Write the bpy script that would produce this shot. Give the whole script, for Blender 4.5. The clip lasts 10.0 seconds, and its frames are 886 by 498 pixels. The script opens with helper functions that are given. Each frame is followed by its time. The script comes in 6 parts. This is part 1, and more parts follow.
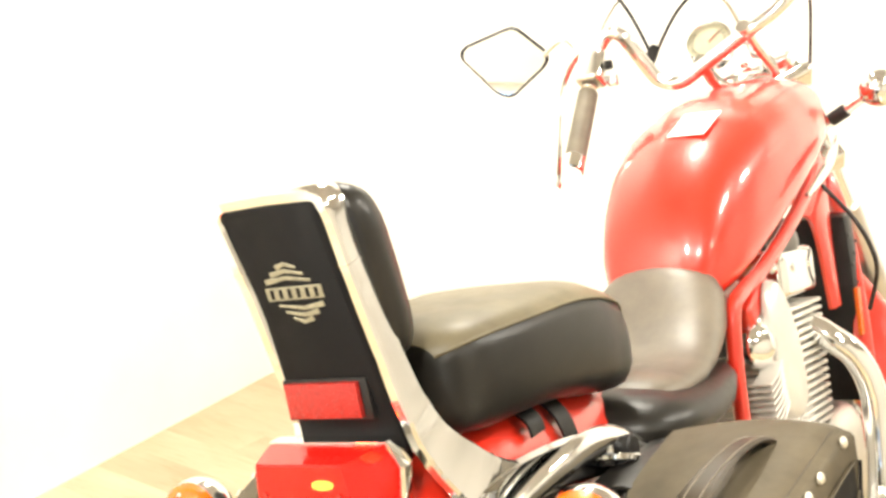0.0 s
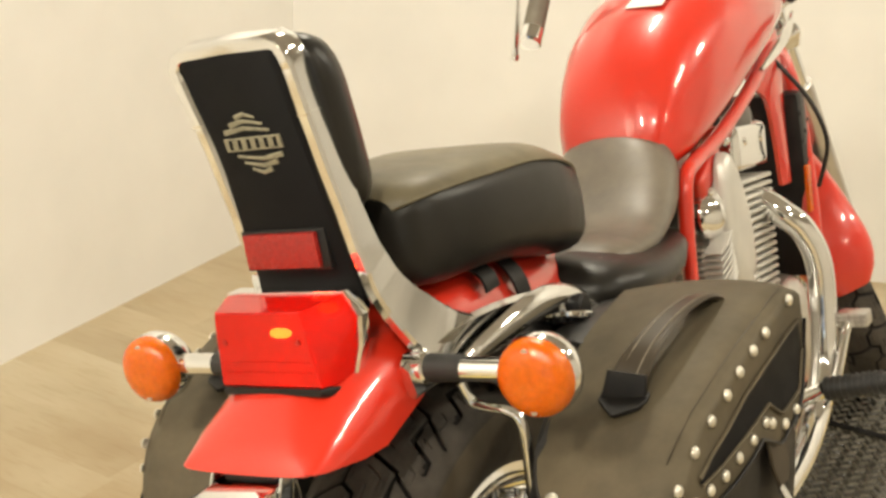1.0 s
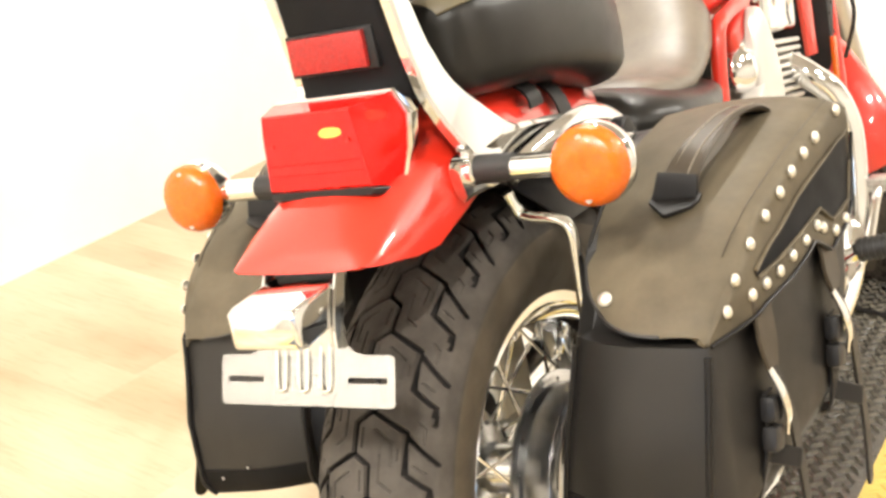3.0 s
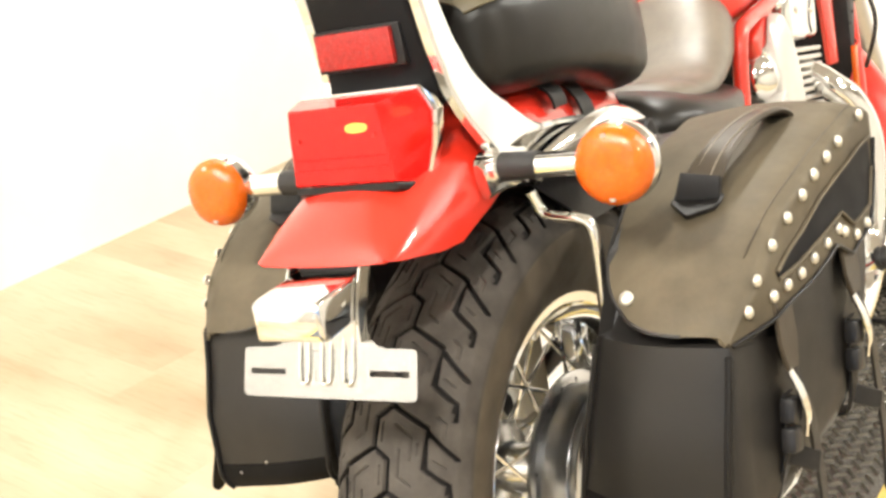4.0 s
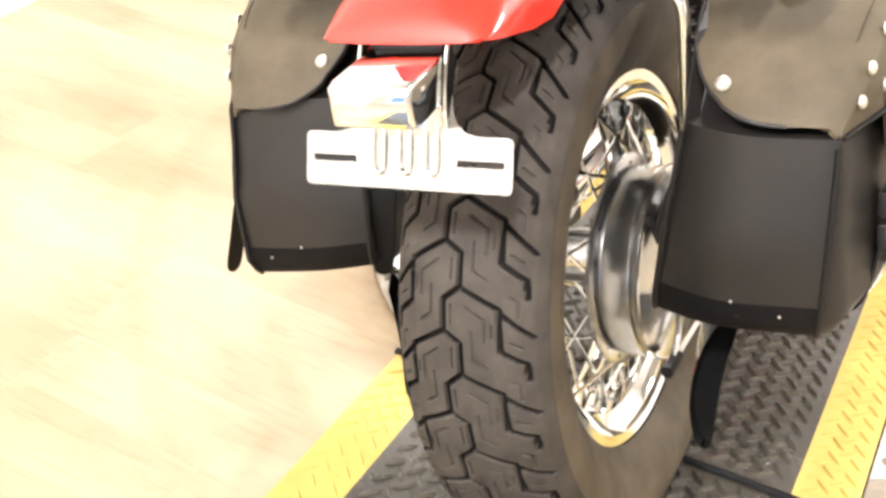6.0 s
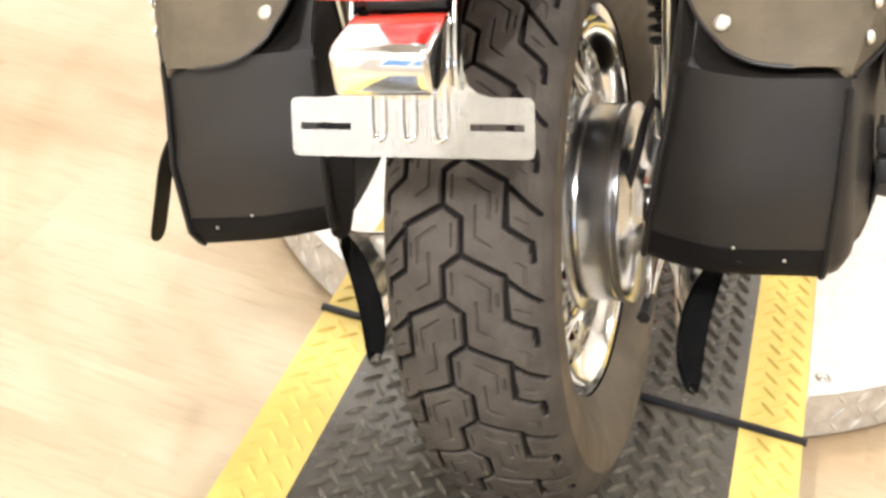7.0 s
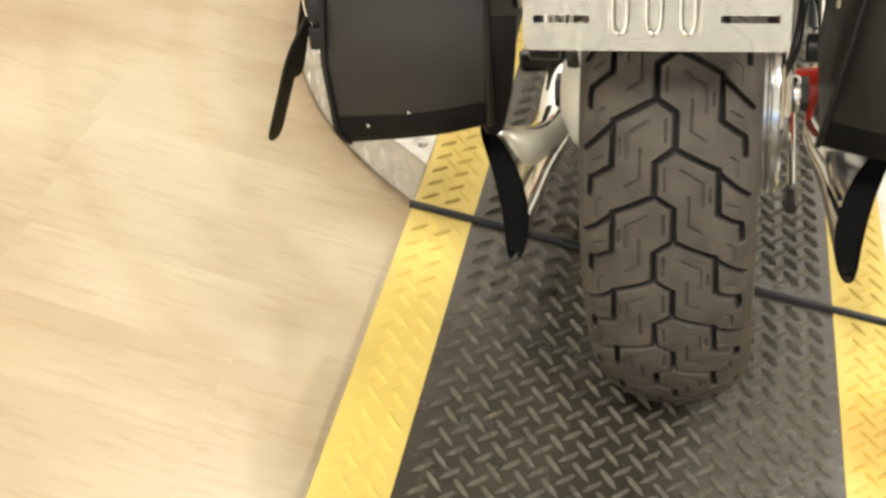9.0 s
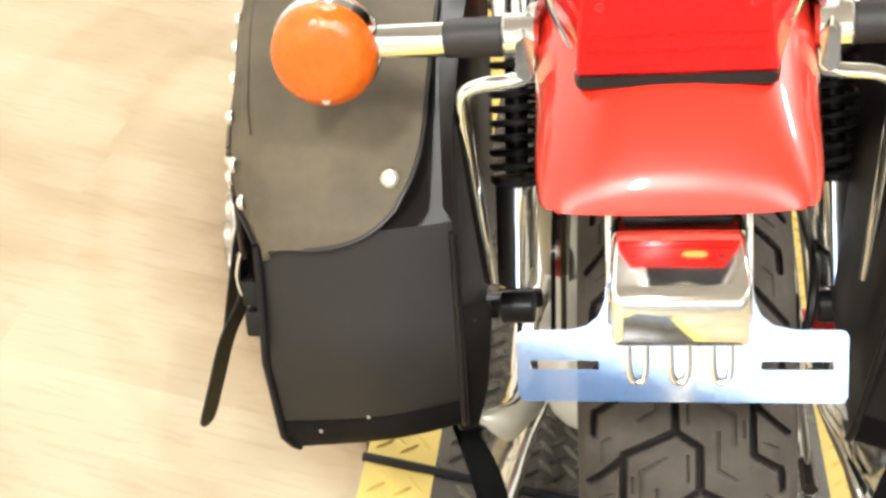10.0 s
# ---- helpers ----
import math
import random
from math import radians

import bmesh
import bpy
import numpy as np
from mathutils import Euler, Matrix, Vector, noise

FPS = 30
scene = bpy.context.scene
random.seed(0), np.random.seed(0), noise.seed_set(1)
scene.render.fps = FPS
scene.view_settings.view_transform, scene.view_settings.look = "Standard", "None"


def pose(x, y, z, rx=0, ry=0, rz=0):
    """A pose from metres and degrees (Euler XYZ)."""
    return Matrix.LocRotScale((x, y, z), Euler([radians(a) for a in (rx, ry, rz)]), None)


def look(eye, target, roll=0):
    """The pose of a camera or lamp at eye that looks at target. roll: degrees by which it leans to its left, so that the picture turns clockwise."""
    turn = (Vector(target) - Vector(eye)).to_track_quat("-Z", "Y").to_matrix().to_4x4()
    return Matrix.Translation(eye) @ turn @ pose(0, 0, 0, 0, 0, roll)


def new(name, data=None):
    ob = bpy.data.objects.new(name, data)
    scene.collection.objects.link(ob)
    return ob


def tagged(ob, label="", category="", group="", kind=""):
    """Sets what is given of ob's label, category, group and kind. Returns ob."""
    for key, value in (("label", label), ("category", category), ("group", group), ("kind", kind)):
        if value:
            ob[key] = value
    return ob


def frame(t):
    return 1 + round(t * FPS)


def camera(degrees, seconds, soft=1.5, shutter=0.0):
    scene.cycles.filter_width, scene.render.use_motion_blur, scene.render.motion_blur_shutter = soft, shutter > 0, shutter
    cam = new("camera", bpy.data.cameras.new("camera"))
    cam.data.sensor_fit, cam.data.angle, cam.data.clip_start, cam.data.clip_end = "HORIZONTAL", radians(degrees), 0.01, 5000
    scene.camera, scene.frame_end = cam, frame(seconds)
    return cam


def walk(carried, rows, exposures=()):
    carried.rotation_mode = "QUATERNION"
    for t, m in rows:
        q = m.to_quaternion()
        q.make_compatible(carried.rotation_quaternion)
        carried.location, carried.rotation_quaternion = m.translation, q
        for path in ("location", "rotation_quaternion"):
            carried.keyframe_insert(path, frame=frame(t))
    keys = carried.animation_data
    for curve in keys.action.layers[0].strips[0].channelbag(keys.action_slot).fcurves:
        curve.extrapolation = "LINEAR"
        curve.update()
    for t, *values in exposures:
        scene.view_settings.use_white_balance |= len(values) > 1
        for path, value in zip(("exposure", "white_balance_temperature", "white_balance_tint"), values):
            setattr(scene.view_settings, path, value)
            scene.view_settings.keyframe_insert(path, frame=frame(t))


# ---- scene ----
LEAN = -14.72
BIKE = pose(0, 0, 0, 0, LEAN, 0)
cam = camera(38.0, 10.0, soft=3.0)
ROWS = [
    (0, (0.7730, -1.0879, 1.1105), (0.2142, -0.2683, 0.9836), -11.04),
    (0.5, (0.7680, -1.1129, 1.1119), (0.2197, -0.2889, 0.9692), -9.02),
    (1, (0.7755, -1.1102, 1.0760), (0.2415, -0.2919, 0.8633), -10.22),
    (1.5, (0.7726, -1.1247, 1.0279), (0.2748, -0.2970, 0.7688), -11.56),
    (2, (0.7502, -1.1493, 0.9690), (0.2607, -0.3186, 0.7039), -11.83),
    (2.5, (0.7298, -1.1625, 0.9410), (0.2052, -0.3472, 0.6962), -12.56),
    (4, (0.7201, -1.1825, 0.9240), (0.1769, -0.3743, 0.6967), -10.67),
    (4.5, (0.7031, -1.1947, 0.9155), (0.1777, -0.3896, 0.6403), -10.22),
    (5, (0.6759, -1.1915, 0.9189), (0.1902, -0.3749, 0.6070), -7.81),
    (5.5, (0.6095, -1.1851, 0.9291), (0.1138, -0.3987, 0.5606), -8.72),
    (7, (0.3416, -1.1545, 0.9792), (0.0195, -0.3516, 0.4777), -8.83),
    (7.5, (0.2230, -1.2121, 0.9834), (-0.0281, -0.4133, 0.4367), -9.95),
    (8, (0.1443, -1.2550, 0.9997), (-0.0763, -0.4536, 0.4438), -9.62),
    (8.5, (0.0931, -1.2763, 1.0022), (-0.1400, -0.4961, 0.4217), -7.89),
    (9, (0.0690, -1.2027, 1.0046), (-0.1558, -0.4224, 0.4210), -6.94),
    (9.5, (0.0262, -1.0339, 1.0427), (-0.1768, -0.2210, 0.4968), -9.18),
    (10, (-0.0097, -0.9520, 1.0615), (-0.1773, -0.1255, 0.5241), -6.87),
]
EXPOSURES = [
    (0.0, 0.92, 6430, 11), (0.5, 0.33, 6400, 13), (1.0, -0.12, 6900, 10), (1.3, 0.05, 6900, 8), (1.5, 0.1, 6900, 10), (2.0, 0.5, 6600, 13), (2.5, 0.87, 6380, 15),
    (4.0, 0.85, 6150, 13), (4.5, 0.7, 6150, 14), (5.0, 0.99, 6100, 16), (5.5, 1.1, 5900, 19), (7.0, 0.8, 5880, 17), (7.5, 0.93, 5820, 25), (8.0, 0.92, 5740, 25),
    (8.5, 0.69, 5980, 15), (9.0, 0.42, 6150, 11), (9.5, 0.34, 6220, 9), (10.0, 0.73, 5880, 12),
]
walk(cam, [(t, BIKE @ look(eye, aim, roll)) for t, eye, aim, roll in ROWS], EXPOSURES)

FLOOR = -0.085
CEIL = 2.75

# ---- light ----
world = bpy.data.worlds.new("room_air")
scene.world = world
world.use_nodes = True
world.node_tree.nodes["Background"].inputs[0].default_value = (0.36, 0.6, 1.0, 1)
world.node_tree.nodes["Background"].inputs[1].default_value = 0.6


# ---- materials ----
def nodes_of(name):
    m = bpy.data.materials.new(name)
    m.use_nodes = True
    nt = m.node_tree
    return m, nt, nt.nodes["Principled BSDF"]


def noise_node(nt, scale, detail=4.0, rough=0.6, stretch=(1, 1, 1), space="Object"):
    co = nt.nodes.new("ShaderNodeTexCoord")
    mp = nt.nodes.new("ShaderNodeMapping")
    mp.inputs["Scale"].default_value = stretch
    nz = nt.nodes.new("ShaderNodeTexNoise")
    nz.inputs["Scale"].default_value = scale
    nz.inputs["Detail"].default_value = detail
    nz.inputs["Roughness"].default_value = rough
    nt.links.new(co.outputs[space], mp.inputs["Vector"])
    nt.links.new(mp.outputs["Vector"], nz.inputs["Vector"])
    return nz


def ramp_node(nt, source, stops):
    r = nt.nodes.new("ShaderNodeValToRGB")
    while len(r.color_ramp.elements) < len(stops):
        r.color_ramp.elements.new(0.5)
    for e, (p, c) in zip(r.color_ramp.elements, stops):
        e.position = p
        e.color = (*c, 1)
    nt.links.new(source, r.inputs[0])
    return r


def bump_node(nt, source, bsdf, strength, distance):
    b = nt.nodes.new("ShaderNodeBump")
    b.inputs["Strength"].default_value = strength
    b.inputs["Distance"].default_value = distance
    nt.links.new(source, b.inputs["Height"])
    nt.links.new(b.outputs[0], bsdf.inputs["Normal"])
    return b


def simple(name, color, rough=0.5, metal=0.0, coat=0.0, vary=0.25, scale=30.0, bump=0.0, fine=400.0, rough_vary=0.12,
           transmission=0.0, ior=1.45, coat_rough=0.05, sub=0.0, spec=0.5):
    m, nt, b = nodes_of(name)
    b.inputs["Specular IOR Level"].default_value = spec
    b.inputs["Metallic"].default_value = metal
    b.inputs["Coat Weight"].default_value = coat
    b.inputs["Coat Roughness"].default_value = coat_rough
    b.inputs["Transmission Weight"].default_value = transmission
    b.inputs["IOR"].default_value = ior
    b.inputs["Subsurface Weight"].default_value = sub
    nz = noise_node(nt, scale)
    lo = tuple(c * (1 - vary) for c in color)
    hi = tuple(min(1, c * (1 + vary)) for c in color)
    r = ramp_node(nt, nz.outputs[0], [(0.3, lo), (0.7, hi)])
    nt.links.new(r.outputs[0], b.inputs["Base Color"])
    mr = nt.nodes.new("ShaderNodeMapRange")
    mr.inputs["To Min"].default_value = max(0.01, rough - rough_vary)
    mr.inputs["To Max"].default_value = min(1, rough + rough_vary)
    nz2 = noise_node(nt, scale * 3.1)
    nt.links.new(nz2.outputs[0], mr.inputs["Value"])
    nt.links.new(mr.outputs[0], b.inputs["Roughness"])
    if bump:
        nf = noise_node(nt, fine, 6.0)
        bump_node(nt, nf.outputs[0], b, bump, 0.002)
    return m


def leather(name, color, rough, grain=0.1, spec=0.25):
    m, nt, b = nodes_of(name)
    b.inputs["Specular IOR Level"].default_value = spec
    nz = noise_node(nt, 9.0, 6.0, 0.65)
    r = ramp_node(nt, nz.outputs[0], [(0.28, tuple(c * 0.62 for c in color)), (0.72, tuple(c * 1.38 for c in color))])
    nt.links.new(r.outputs[0], b.inputs["Base Color"])
    mr = nt.nodes.new("ShaderNodeMapRange")
    mr.inputs["To Min"].default_value = rough - 0.08
    mr.inputs["To Max"].default_value = rough + 0.1
    nt.links.new(noise_node(nt, 40.0).outputs[0], mr.inputs["Value"])
    nt.links.new(mr.outputs[0], b.inputs["Roughness"])
    co = nt.nodes.new("ShaderNodeTexCoord")
    vo = nt.nodes.new("ShaderNodeTexVoronoi")
    vo.inputs["Scale"].default_value = 800.0
    nt.links.new(co.outputs["Object"], vo.inputs["Vector"])
    bump_node(nt, vo.outputs["Distance"], b, grain, 0.0006)
    return m


RED = simple("red_paint", (0.62, 0.024, 0.009), rough=0.32, coat=1.0, vary=0.06, scale=9.0, rough_vary=0.05, coat_rough=0.03)
CHROME = simple("chrome", (0.83, 0.83, 0.82), rough=0.07, metal=1.0, vary=0.015, scale=6.0, rough_vary=0.03)
SATIN = simple("satin_steel", (0.74, 0.73, 0.71), rough=0.2, metal=1.0, vary=0.03, scale=5.0, rough_vary=0.05)
ALLOY = simple("cast_alloy", (0.6, 0.58, 0.55), rough=0.36, metal=1.0, vary=0.08, scale=12.0, bump=0.04)
LEATHER = leather("bag_leather", (0.0098, 0.0083, 0.007), 0.46, spec=0.48)
LID_LEATHER = leather("weathered_lid_leather", (0.086, 0.069, 0.044), 0.58)
HANDLE_LEATHER = leather("handle_leather", (0.045, 0.034, 0.022), 0.42)
LEATHER_EDGE = leather("edge_leather", (0.009, 0.008, 0.0075), 0.4)
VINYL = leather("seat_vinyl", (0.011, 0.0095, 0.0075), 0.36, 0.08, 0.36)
# paler than the seat sides: light falling on the top is in the colour
TOP_LIT_VINYL = leather("lit_top_vinyl", (0.13, 0.108, 0.064), 0.46, 0.08, 0.5)
# rider seat vinyl, greyed by the reflection painted into its base colour
SHEEN_VINYL = leather("seat_sheen_vinyl", (0.125, 0.105, 0.08), 0.43, 0.08, 0.5)
PANEL = leather("black_panel", (0.0045, 0.004, 0.0042), 0.55, 0.08, 0.14)
BLACK = simple("black_plastic", (0.012, 0.011, 0.011), spec=0.35, rough=0.35, vary=0.3)
SOOT = simple("sooty_bore", (0.004, 0.004, 0.004), spec=0.1, rough=0.9, vary=0.3)
RUBBER = simple("tyre_rubber", (0.06, 0.052, 0.044), spec=0.2, rough=0.78, vary=0.3, scale=25.0, bump=0.15, fine=900.0)
SIDEWALL = simple("sidewall_rubber", (0.085, 0.068, 0.047), spec=0.3, rough=0.6, vary=0.35, scale=14.0, bump=0.05, fine=500.0)
# near-black rubber that paints the shade down in the tread grooves
GROOVE_SHADE = simple("shaded_groove_rubber", (0.014, 0.012, 0.011), spec=0.2, rough=0.8, vary=0.3, scale=40.0)
GROOVE = simple("stalk_rubber", (0.02, 0.019, 0.018), rough=0.55, vary=0.2)
AMBER = simple("amber_lens", (0.6, 0.115, 0.0025), rough=0.24, coat=0.22, vary=0.14, scale=150.0, bump=0.3, fine=260.0, sub=0.3)
LENS = simple("red_lens", (0.86, 0.022, 0.014), rough=0.12, coat=0.6, vary=0.08, scale=60.0, bump=0.06, fine=300.0, transmission=0.6, ior=1.12)
REFLECTOR = simple("red_reflector", (0.3, 0.016, 0.012), rough=0.25, vary=0.3, scale=200.0, bump=0.4, fine=700.0)
# emission stands in for room light glinting inside the tail lens
GLOW = simple("amber_bulb_glint", (1.0, 0.34, 0.06), rough=0.25, coat=0.5, vary=0.2, scale=80.0)
GLOW.node_tree.nodes["Principled BSDF"].inputs["Emission Color"].default_value = (1.0, 0.32, 0.05, 1)
GLOW.node_tree.nodes["Principled BSDF"].inputs["Emission Strength"].default_value = 22.0
STUD = simple("stud_nickel", (0.68, 0.65, 0.57), rough=0.34, metal=0.75, vary=0.03, scale=40.0, rough_vary=0.05)
BADGE = simple("badge_silver", (0.27, 0.25, 0.18), rough=0.45, metal=0.4, vary=0.25, scale=120.0)
MIRROR = simple("mirror_glass", (0.9, 0.9, 0.88), rough=0.02, metal=1.0, vary=0.01, rough_vary=0.01)
DIAL = simple("cream_dial", (0.36, 0.33, 0.23), rough=0.4, vary=0.08)
CARD = simple("white_card", (0.85, 0.84, 0.8), rough=0.55, vary=0.03)
MATBLACK = simple("mat_rubber", (0.04, 0.035, 0.026), spec=0.8, rough=0.25, vary=0.16, scale=9.0, bump=0.2, fine=500.0, coat=0.3, coat_rough=0.16)
# lighter than the mat so the lugs' highlights are painted in
MATLUG = simple("highlit_mat_lugs", (0.105, 0.095, 0.074), spec=0.8, rough=0.26, vary=0.2, scale=20.0, coat=0.3, coat_rough=0.16)
MATYELLOW = simple("mat_yellow", (0.58, 0.435, 0.108), rough=0.5, vary=0.14, scale=7.0, bump=0.2, fine=400.0)
# an oily brown patch on the yellow edge
_nt = MATYELLOW.node_tree
_b = _nt.nodes["Principled BSDF"]
_geo = _nt.nodes.new("ShaderNodeNewGeometry")
_wob = _nt.nodes.new("ShaderNodeVectorMath")
_wob.operation = "MULTIPLY_ADD"
_nz = noise_node(_nt, 14.0, 4.0, 0.6)
_nt.links.new(_nz.outputs["Color"], _wob.inputs[0])
_wob.inputs[1].default_value = (0.09, 0.09, 0.0)
_nt.links.new(_geo.outputs["Position"], _wob.inputs[2])
_ds = _nt.nodes.new("ShaderNodeVectorMath")
_ds.operation = "DISTANCE"
_ds.inputs[1].default_value = (0.285, -0.045, 0.0)
_nt.links.new(_wob.outputs[0], _ds.inputs[0])
_rp = ramp_node(_nt, _ds.outputs["Value"], [(0.03, (0.84, 0.73, 0.55)), (0.065, (0.92, 0.85, 0.7)), (0.1, (1, 1, 1))])
_mx = _nt.nodes.new("ShaderNodeMix")
_mx.data_type, _mx.blend_type = "RGBA", "MULTIPLY"
_mx.inputs["Factor"].default_value = 1.0
_nt.links.new(_b.inputs["Base Color"].links[0].from_socket, _mx.inputs["A"])
_nt.links.new(_rp.outputs[0], _mx.inputs["B"])
_nt.links.new(_mx.outputs["Result"], _b.inputs["Base Color"])
STEEL = simple("plate_steel", (0.62, 0.6, 0.56), rough=0.42, metal=0.55, vary=0.16, scale=60.0, bump=0.2, fine=700.0)
BOARD = simple("board_edge", (0.06, 0.055, 0.05), rough=0.7)
WALL = simple("wall_paint", (0.82, 0.805, 0.775), rough=0.75, vary=0.05, scale=1.7, bump=0.12, fine=60.0)
CEILING = simple("ceiling_paint", (0.42, 0.4, 0.37), rough=0.85, vary=0.03, scale=3.0)

PALEWALL = simple("pale_grey_wall_paint", (0.43, 0.41, 0.37), rough=0.8, vary=0.1, scale=1.3, bump=0.1, fine=60.0)
GREYWALL = simple("grey_wall_paint", (0.52, 0.495, 0.45), rough=0.8, vary=0.1, scale=1.3, bump=0.1, fine=60.0)


def wood():
    m, nt, b = nodes_of("floor_wood")
    info = nt.nodes.new("ShaderNodeObjectInfo")
    co = nt.nodes.new("ShaderNodeTexCoord")
    sh = nt.nodes.new("ShaderNodeVectorMath")
    sh.operation = "MULTIPLY_ADD"
    nt.links.new(info.outputs["Random"], sh.inputs[0])
    sh.inputs[1].default_value = (37.0, 61.0, 17.0)
    nt.links.new(co.outputs["Object"], sh.inputs[2])

    def grain(scale, stretch, detail):
        mp = nt.nodes.new("ShaderNodeMapping")
        mp.inputs["Scale"].default_value = stretch
        nz = nt.nodes.new("ShaderNodeTexNoise")
        nz.inputs["Scale"].default_value = scale
        nz.inputs["Detail"].default_value = detail
        nz.inputs["Distortion"].default_value = 0.6
        nt.links.new(sh.outputs[0], mp.inputs["Vector"])
        nt.links.new(mp.outputs[0], nz.inputs["Vector"])
        return nz

    broad = grain(2.2, (1.0, 2.2, 1), 3.0)
    fine = grain(14.0, (1.0, 9.0, 1), 6.0)
    r1 = ramp_node(nt, broad.outputs[0], [(0.28, (0.387, 0.307, 0.196)), (0.47, (0.443, 0.367, 0.244)), (0.72, (0.491, 0.419, 0.295))])
    r2 = ramp_node(nt, fine.outputs[0], [(0.33, (0.84, 0.78, 0.69)), (0.48, (1, 1, 1))])
    mx = nt.nodes.new("ShaderNodeMix")
    mx.data_type, mx.blend_type = "RGBA", "MULTIPLY"
    mx.inputs["Factor"].default_value = 0.5
    nt.links.new(r1.outputs[0], mx.inputs["A"])
    nt.links.new(r2.outputs[0], mx.inputs["B"])
    # worn, smudged patches over all the boards
    st = noise_node(nt, 1.9, 3.0, 0.5, (1, 1, 1), "Generated")
    geo = nt.nodes.new("ShaderNodeNewGeometry")
    nt.links.new(geo.outputs["Position"], st.inputs["Vector"])
    r3 = ramp_node(nt, st.outputs[0], [(0.36, (0.8, 0.725, 0.63)), (0.6, (1, 1, 1))])
    mx2 = nt.nodes.new("ShaderNodeMix")
    mx2.data_type, mx2.blend_type = "RGBA", "MULTIPLY"
    mx2.inputs["Factor"].default_value = 0.8
    nt.links.new(mx.outputs["Result"], mx2.inputs["A"])
    nt.links.new(r3.outputs[0], mx2.inputs["B"])
    # rubbed tyre arcs and a dark brown ring round the turntable
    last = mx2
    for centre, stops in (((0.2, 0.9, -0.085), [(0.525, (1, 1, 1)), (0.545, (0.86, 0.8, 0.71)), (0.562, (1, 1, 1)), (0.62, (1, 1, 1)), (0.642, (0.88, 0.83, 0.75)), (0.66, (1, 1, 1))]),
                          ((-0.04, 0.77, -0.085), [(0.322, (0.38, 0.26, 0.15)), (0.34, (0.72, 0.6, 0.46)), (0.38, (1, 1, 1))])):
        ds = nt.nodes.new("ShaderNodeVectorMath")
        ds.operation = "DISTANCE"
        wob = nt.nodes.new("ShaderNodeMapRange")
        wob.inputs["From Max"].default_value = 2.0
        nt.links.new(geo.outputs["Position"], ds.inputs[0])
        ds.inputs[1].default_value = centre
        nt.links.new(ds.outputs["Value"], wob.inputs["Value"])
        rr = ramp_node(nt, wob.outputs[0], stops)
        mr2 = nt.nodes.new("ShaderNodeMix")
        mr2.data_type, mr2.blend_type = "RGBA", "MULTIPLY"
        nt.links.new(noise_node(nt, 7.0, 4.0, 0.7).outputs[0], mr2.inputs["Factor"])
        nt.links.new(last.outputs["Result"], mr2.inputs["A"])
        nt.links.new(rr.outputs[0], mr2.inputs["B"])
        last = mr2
    hs = nt.nodes.new("ShaderNodeHueSaturation")
    mr = nt.nodes.new("ShaderNodeMapRange")
    mr.inputs["To Min"].default_value, mr.inputs["To Max"].default_value = 0.975, 1.03
    nt.links.new(info.outputs["Random"], mr.inputs["Value"])
    nt.links.new(mr.outputs[0], hs.inputs["Value"])
    nt.links.new(last.outputs["Result"], hs.inputs["Color"])
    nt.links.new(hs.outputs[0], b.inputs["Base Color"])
    b.inputs["Roughness"].default_value = 0.42
    bump_node(nt, fine.outputs[0], b, 0.12, 0.001)
    return m


WOOD = wood()


def lamp_material():
    m, nt, b = nodes_of("lamp_diffuser")
    b.inputs["Base Color"].default_value = (0.9, 0.9, 0.88, 1)
    b.inputs["Emission Color"].default_value = (1.0, 0.955, 0.82, 1)
    b.inputs["Emission Strength"].default_value = 9.0
    return m


DIFFUSER = lamp_material()

# ---- mesh helpers ----
V = Vector
ORG = {}


def thing(name, base=(0, 0, 0), m=None, **tags):
    ob = new(name)
    ob.matrix_world = (BIKE if m is None else m) @ Matrix.Translation(base)
    ob.empty_display_size = 0.05
    ORG[ob.name] = V(base)
    return tagged(ob, **tags)


def part(name, bm, material, parent=None, label="", angle=38):
    bmesh.ops.recalc_face_normals(bm, faces=bm.faces[:])
    me = bpy.data.meshes.new(name)
    o = V((0, 0, 0))
    p = parent
    while p is not None:
        if p.name in ORG:
            o = ORG[p.name]
        p = p.parent
    if o.length:
        bmesh.ops.translate(bm, verts=bm.verts[:], vec=-o)
    bm.to_mesh(me)
    bm.free()
    me.materials.append(material)
    me.polygons.foreach_set("use_smooth", [True] * len(me.polygons))
    me.set_sharp_from_angle(angle=radians(angle))
    ob = new(name, me)
    if parent is not None:
        ob.parent = parent
    return tagged(ob, label) if label else ob


def rbox(bm, c, s, r=0.004, seg=2, m=None):
    """A box of size s round c with rounded edges, turned by m."""
    d = bmesh.ops.create_cube(bm, size=1.0)["verts"]
    for v in d:
        v.co = V((v.co.x * s[0], v.co.y * s[1], v.co.z * s[2]))
    if r:
        es = list({e for v in d for e in v.link_edges})
        res = bmesh.ops.bevel(bm, geom=es, offset=r, segments=seg, profile=0.6, affect="EDGES")
        d = list({v for f in res["faces"] for v in f.verts} | {v for v in d if v.is_valid})
    for v in d:
        v.co = V(c) + (m @ v.co if m is not None else v.co)
    return bm


def frame_of(d):
    d = d.normalized()
    a = V((0, 0, 1)) if abs(d.z) < 0.9 else V((1, 0, 0))
    x = d.cross(a).normalized()
    return x, d.cross(x).normalized()


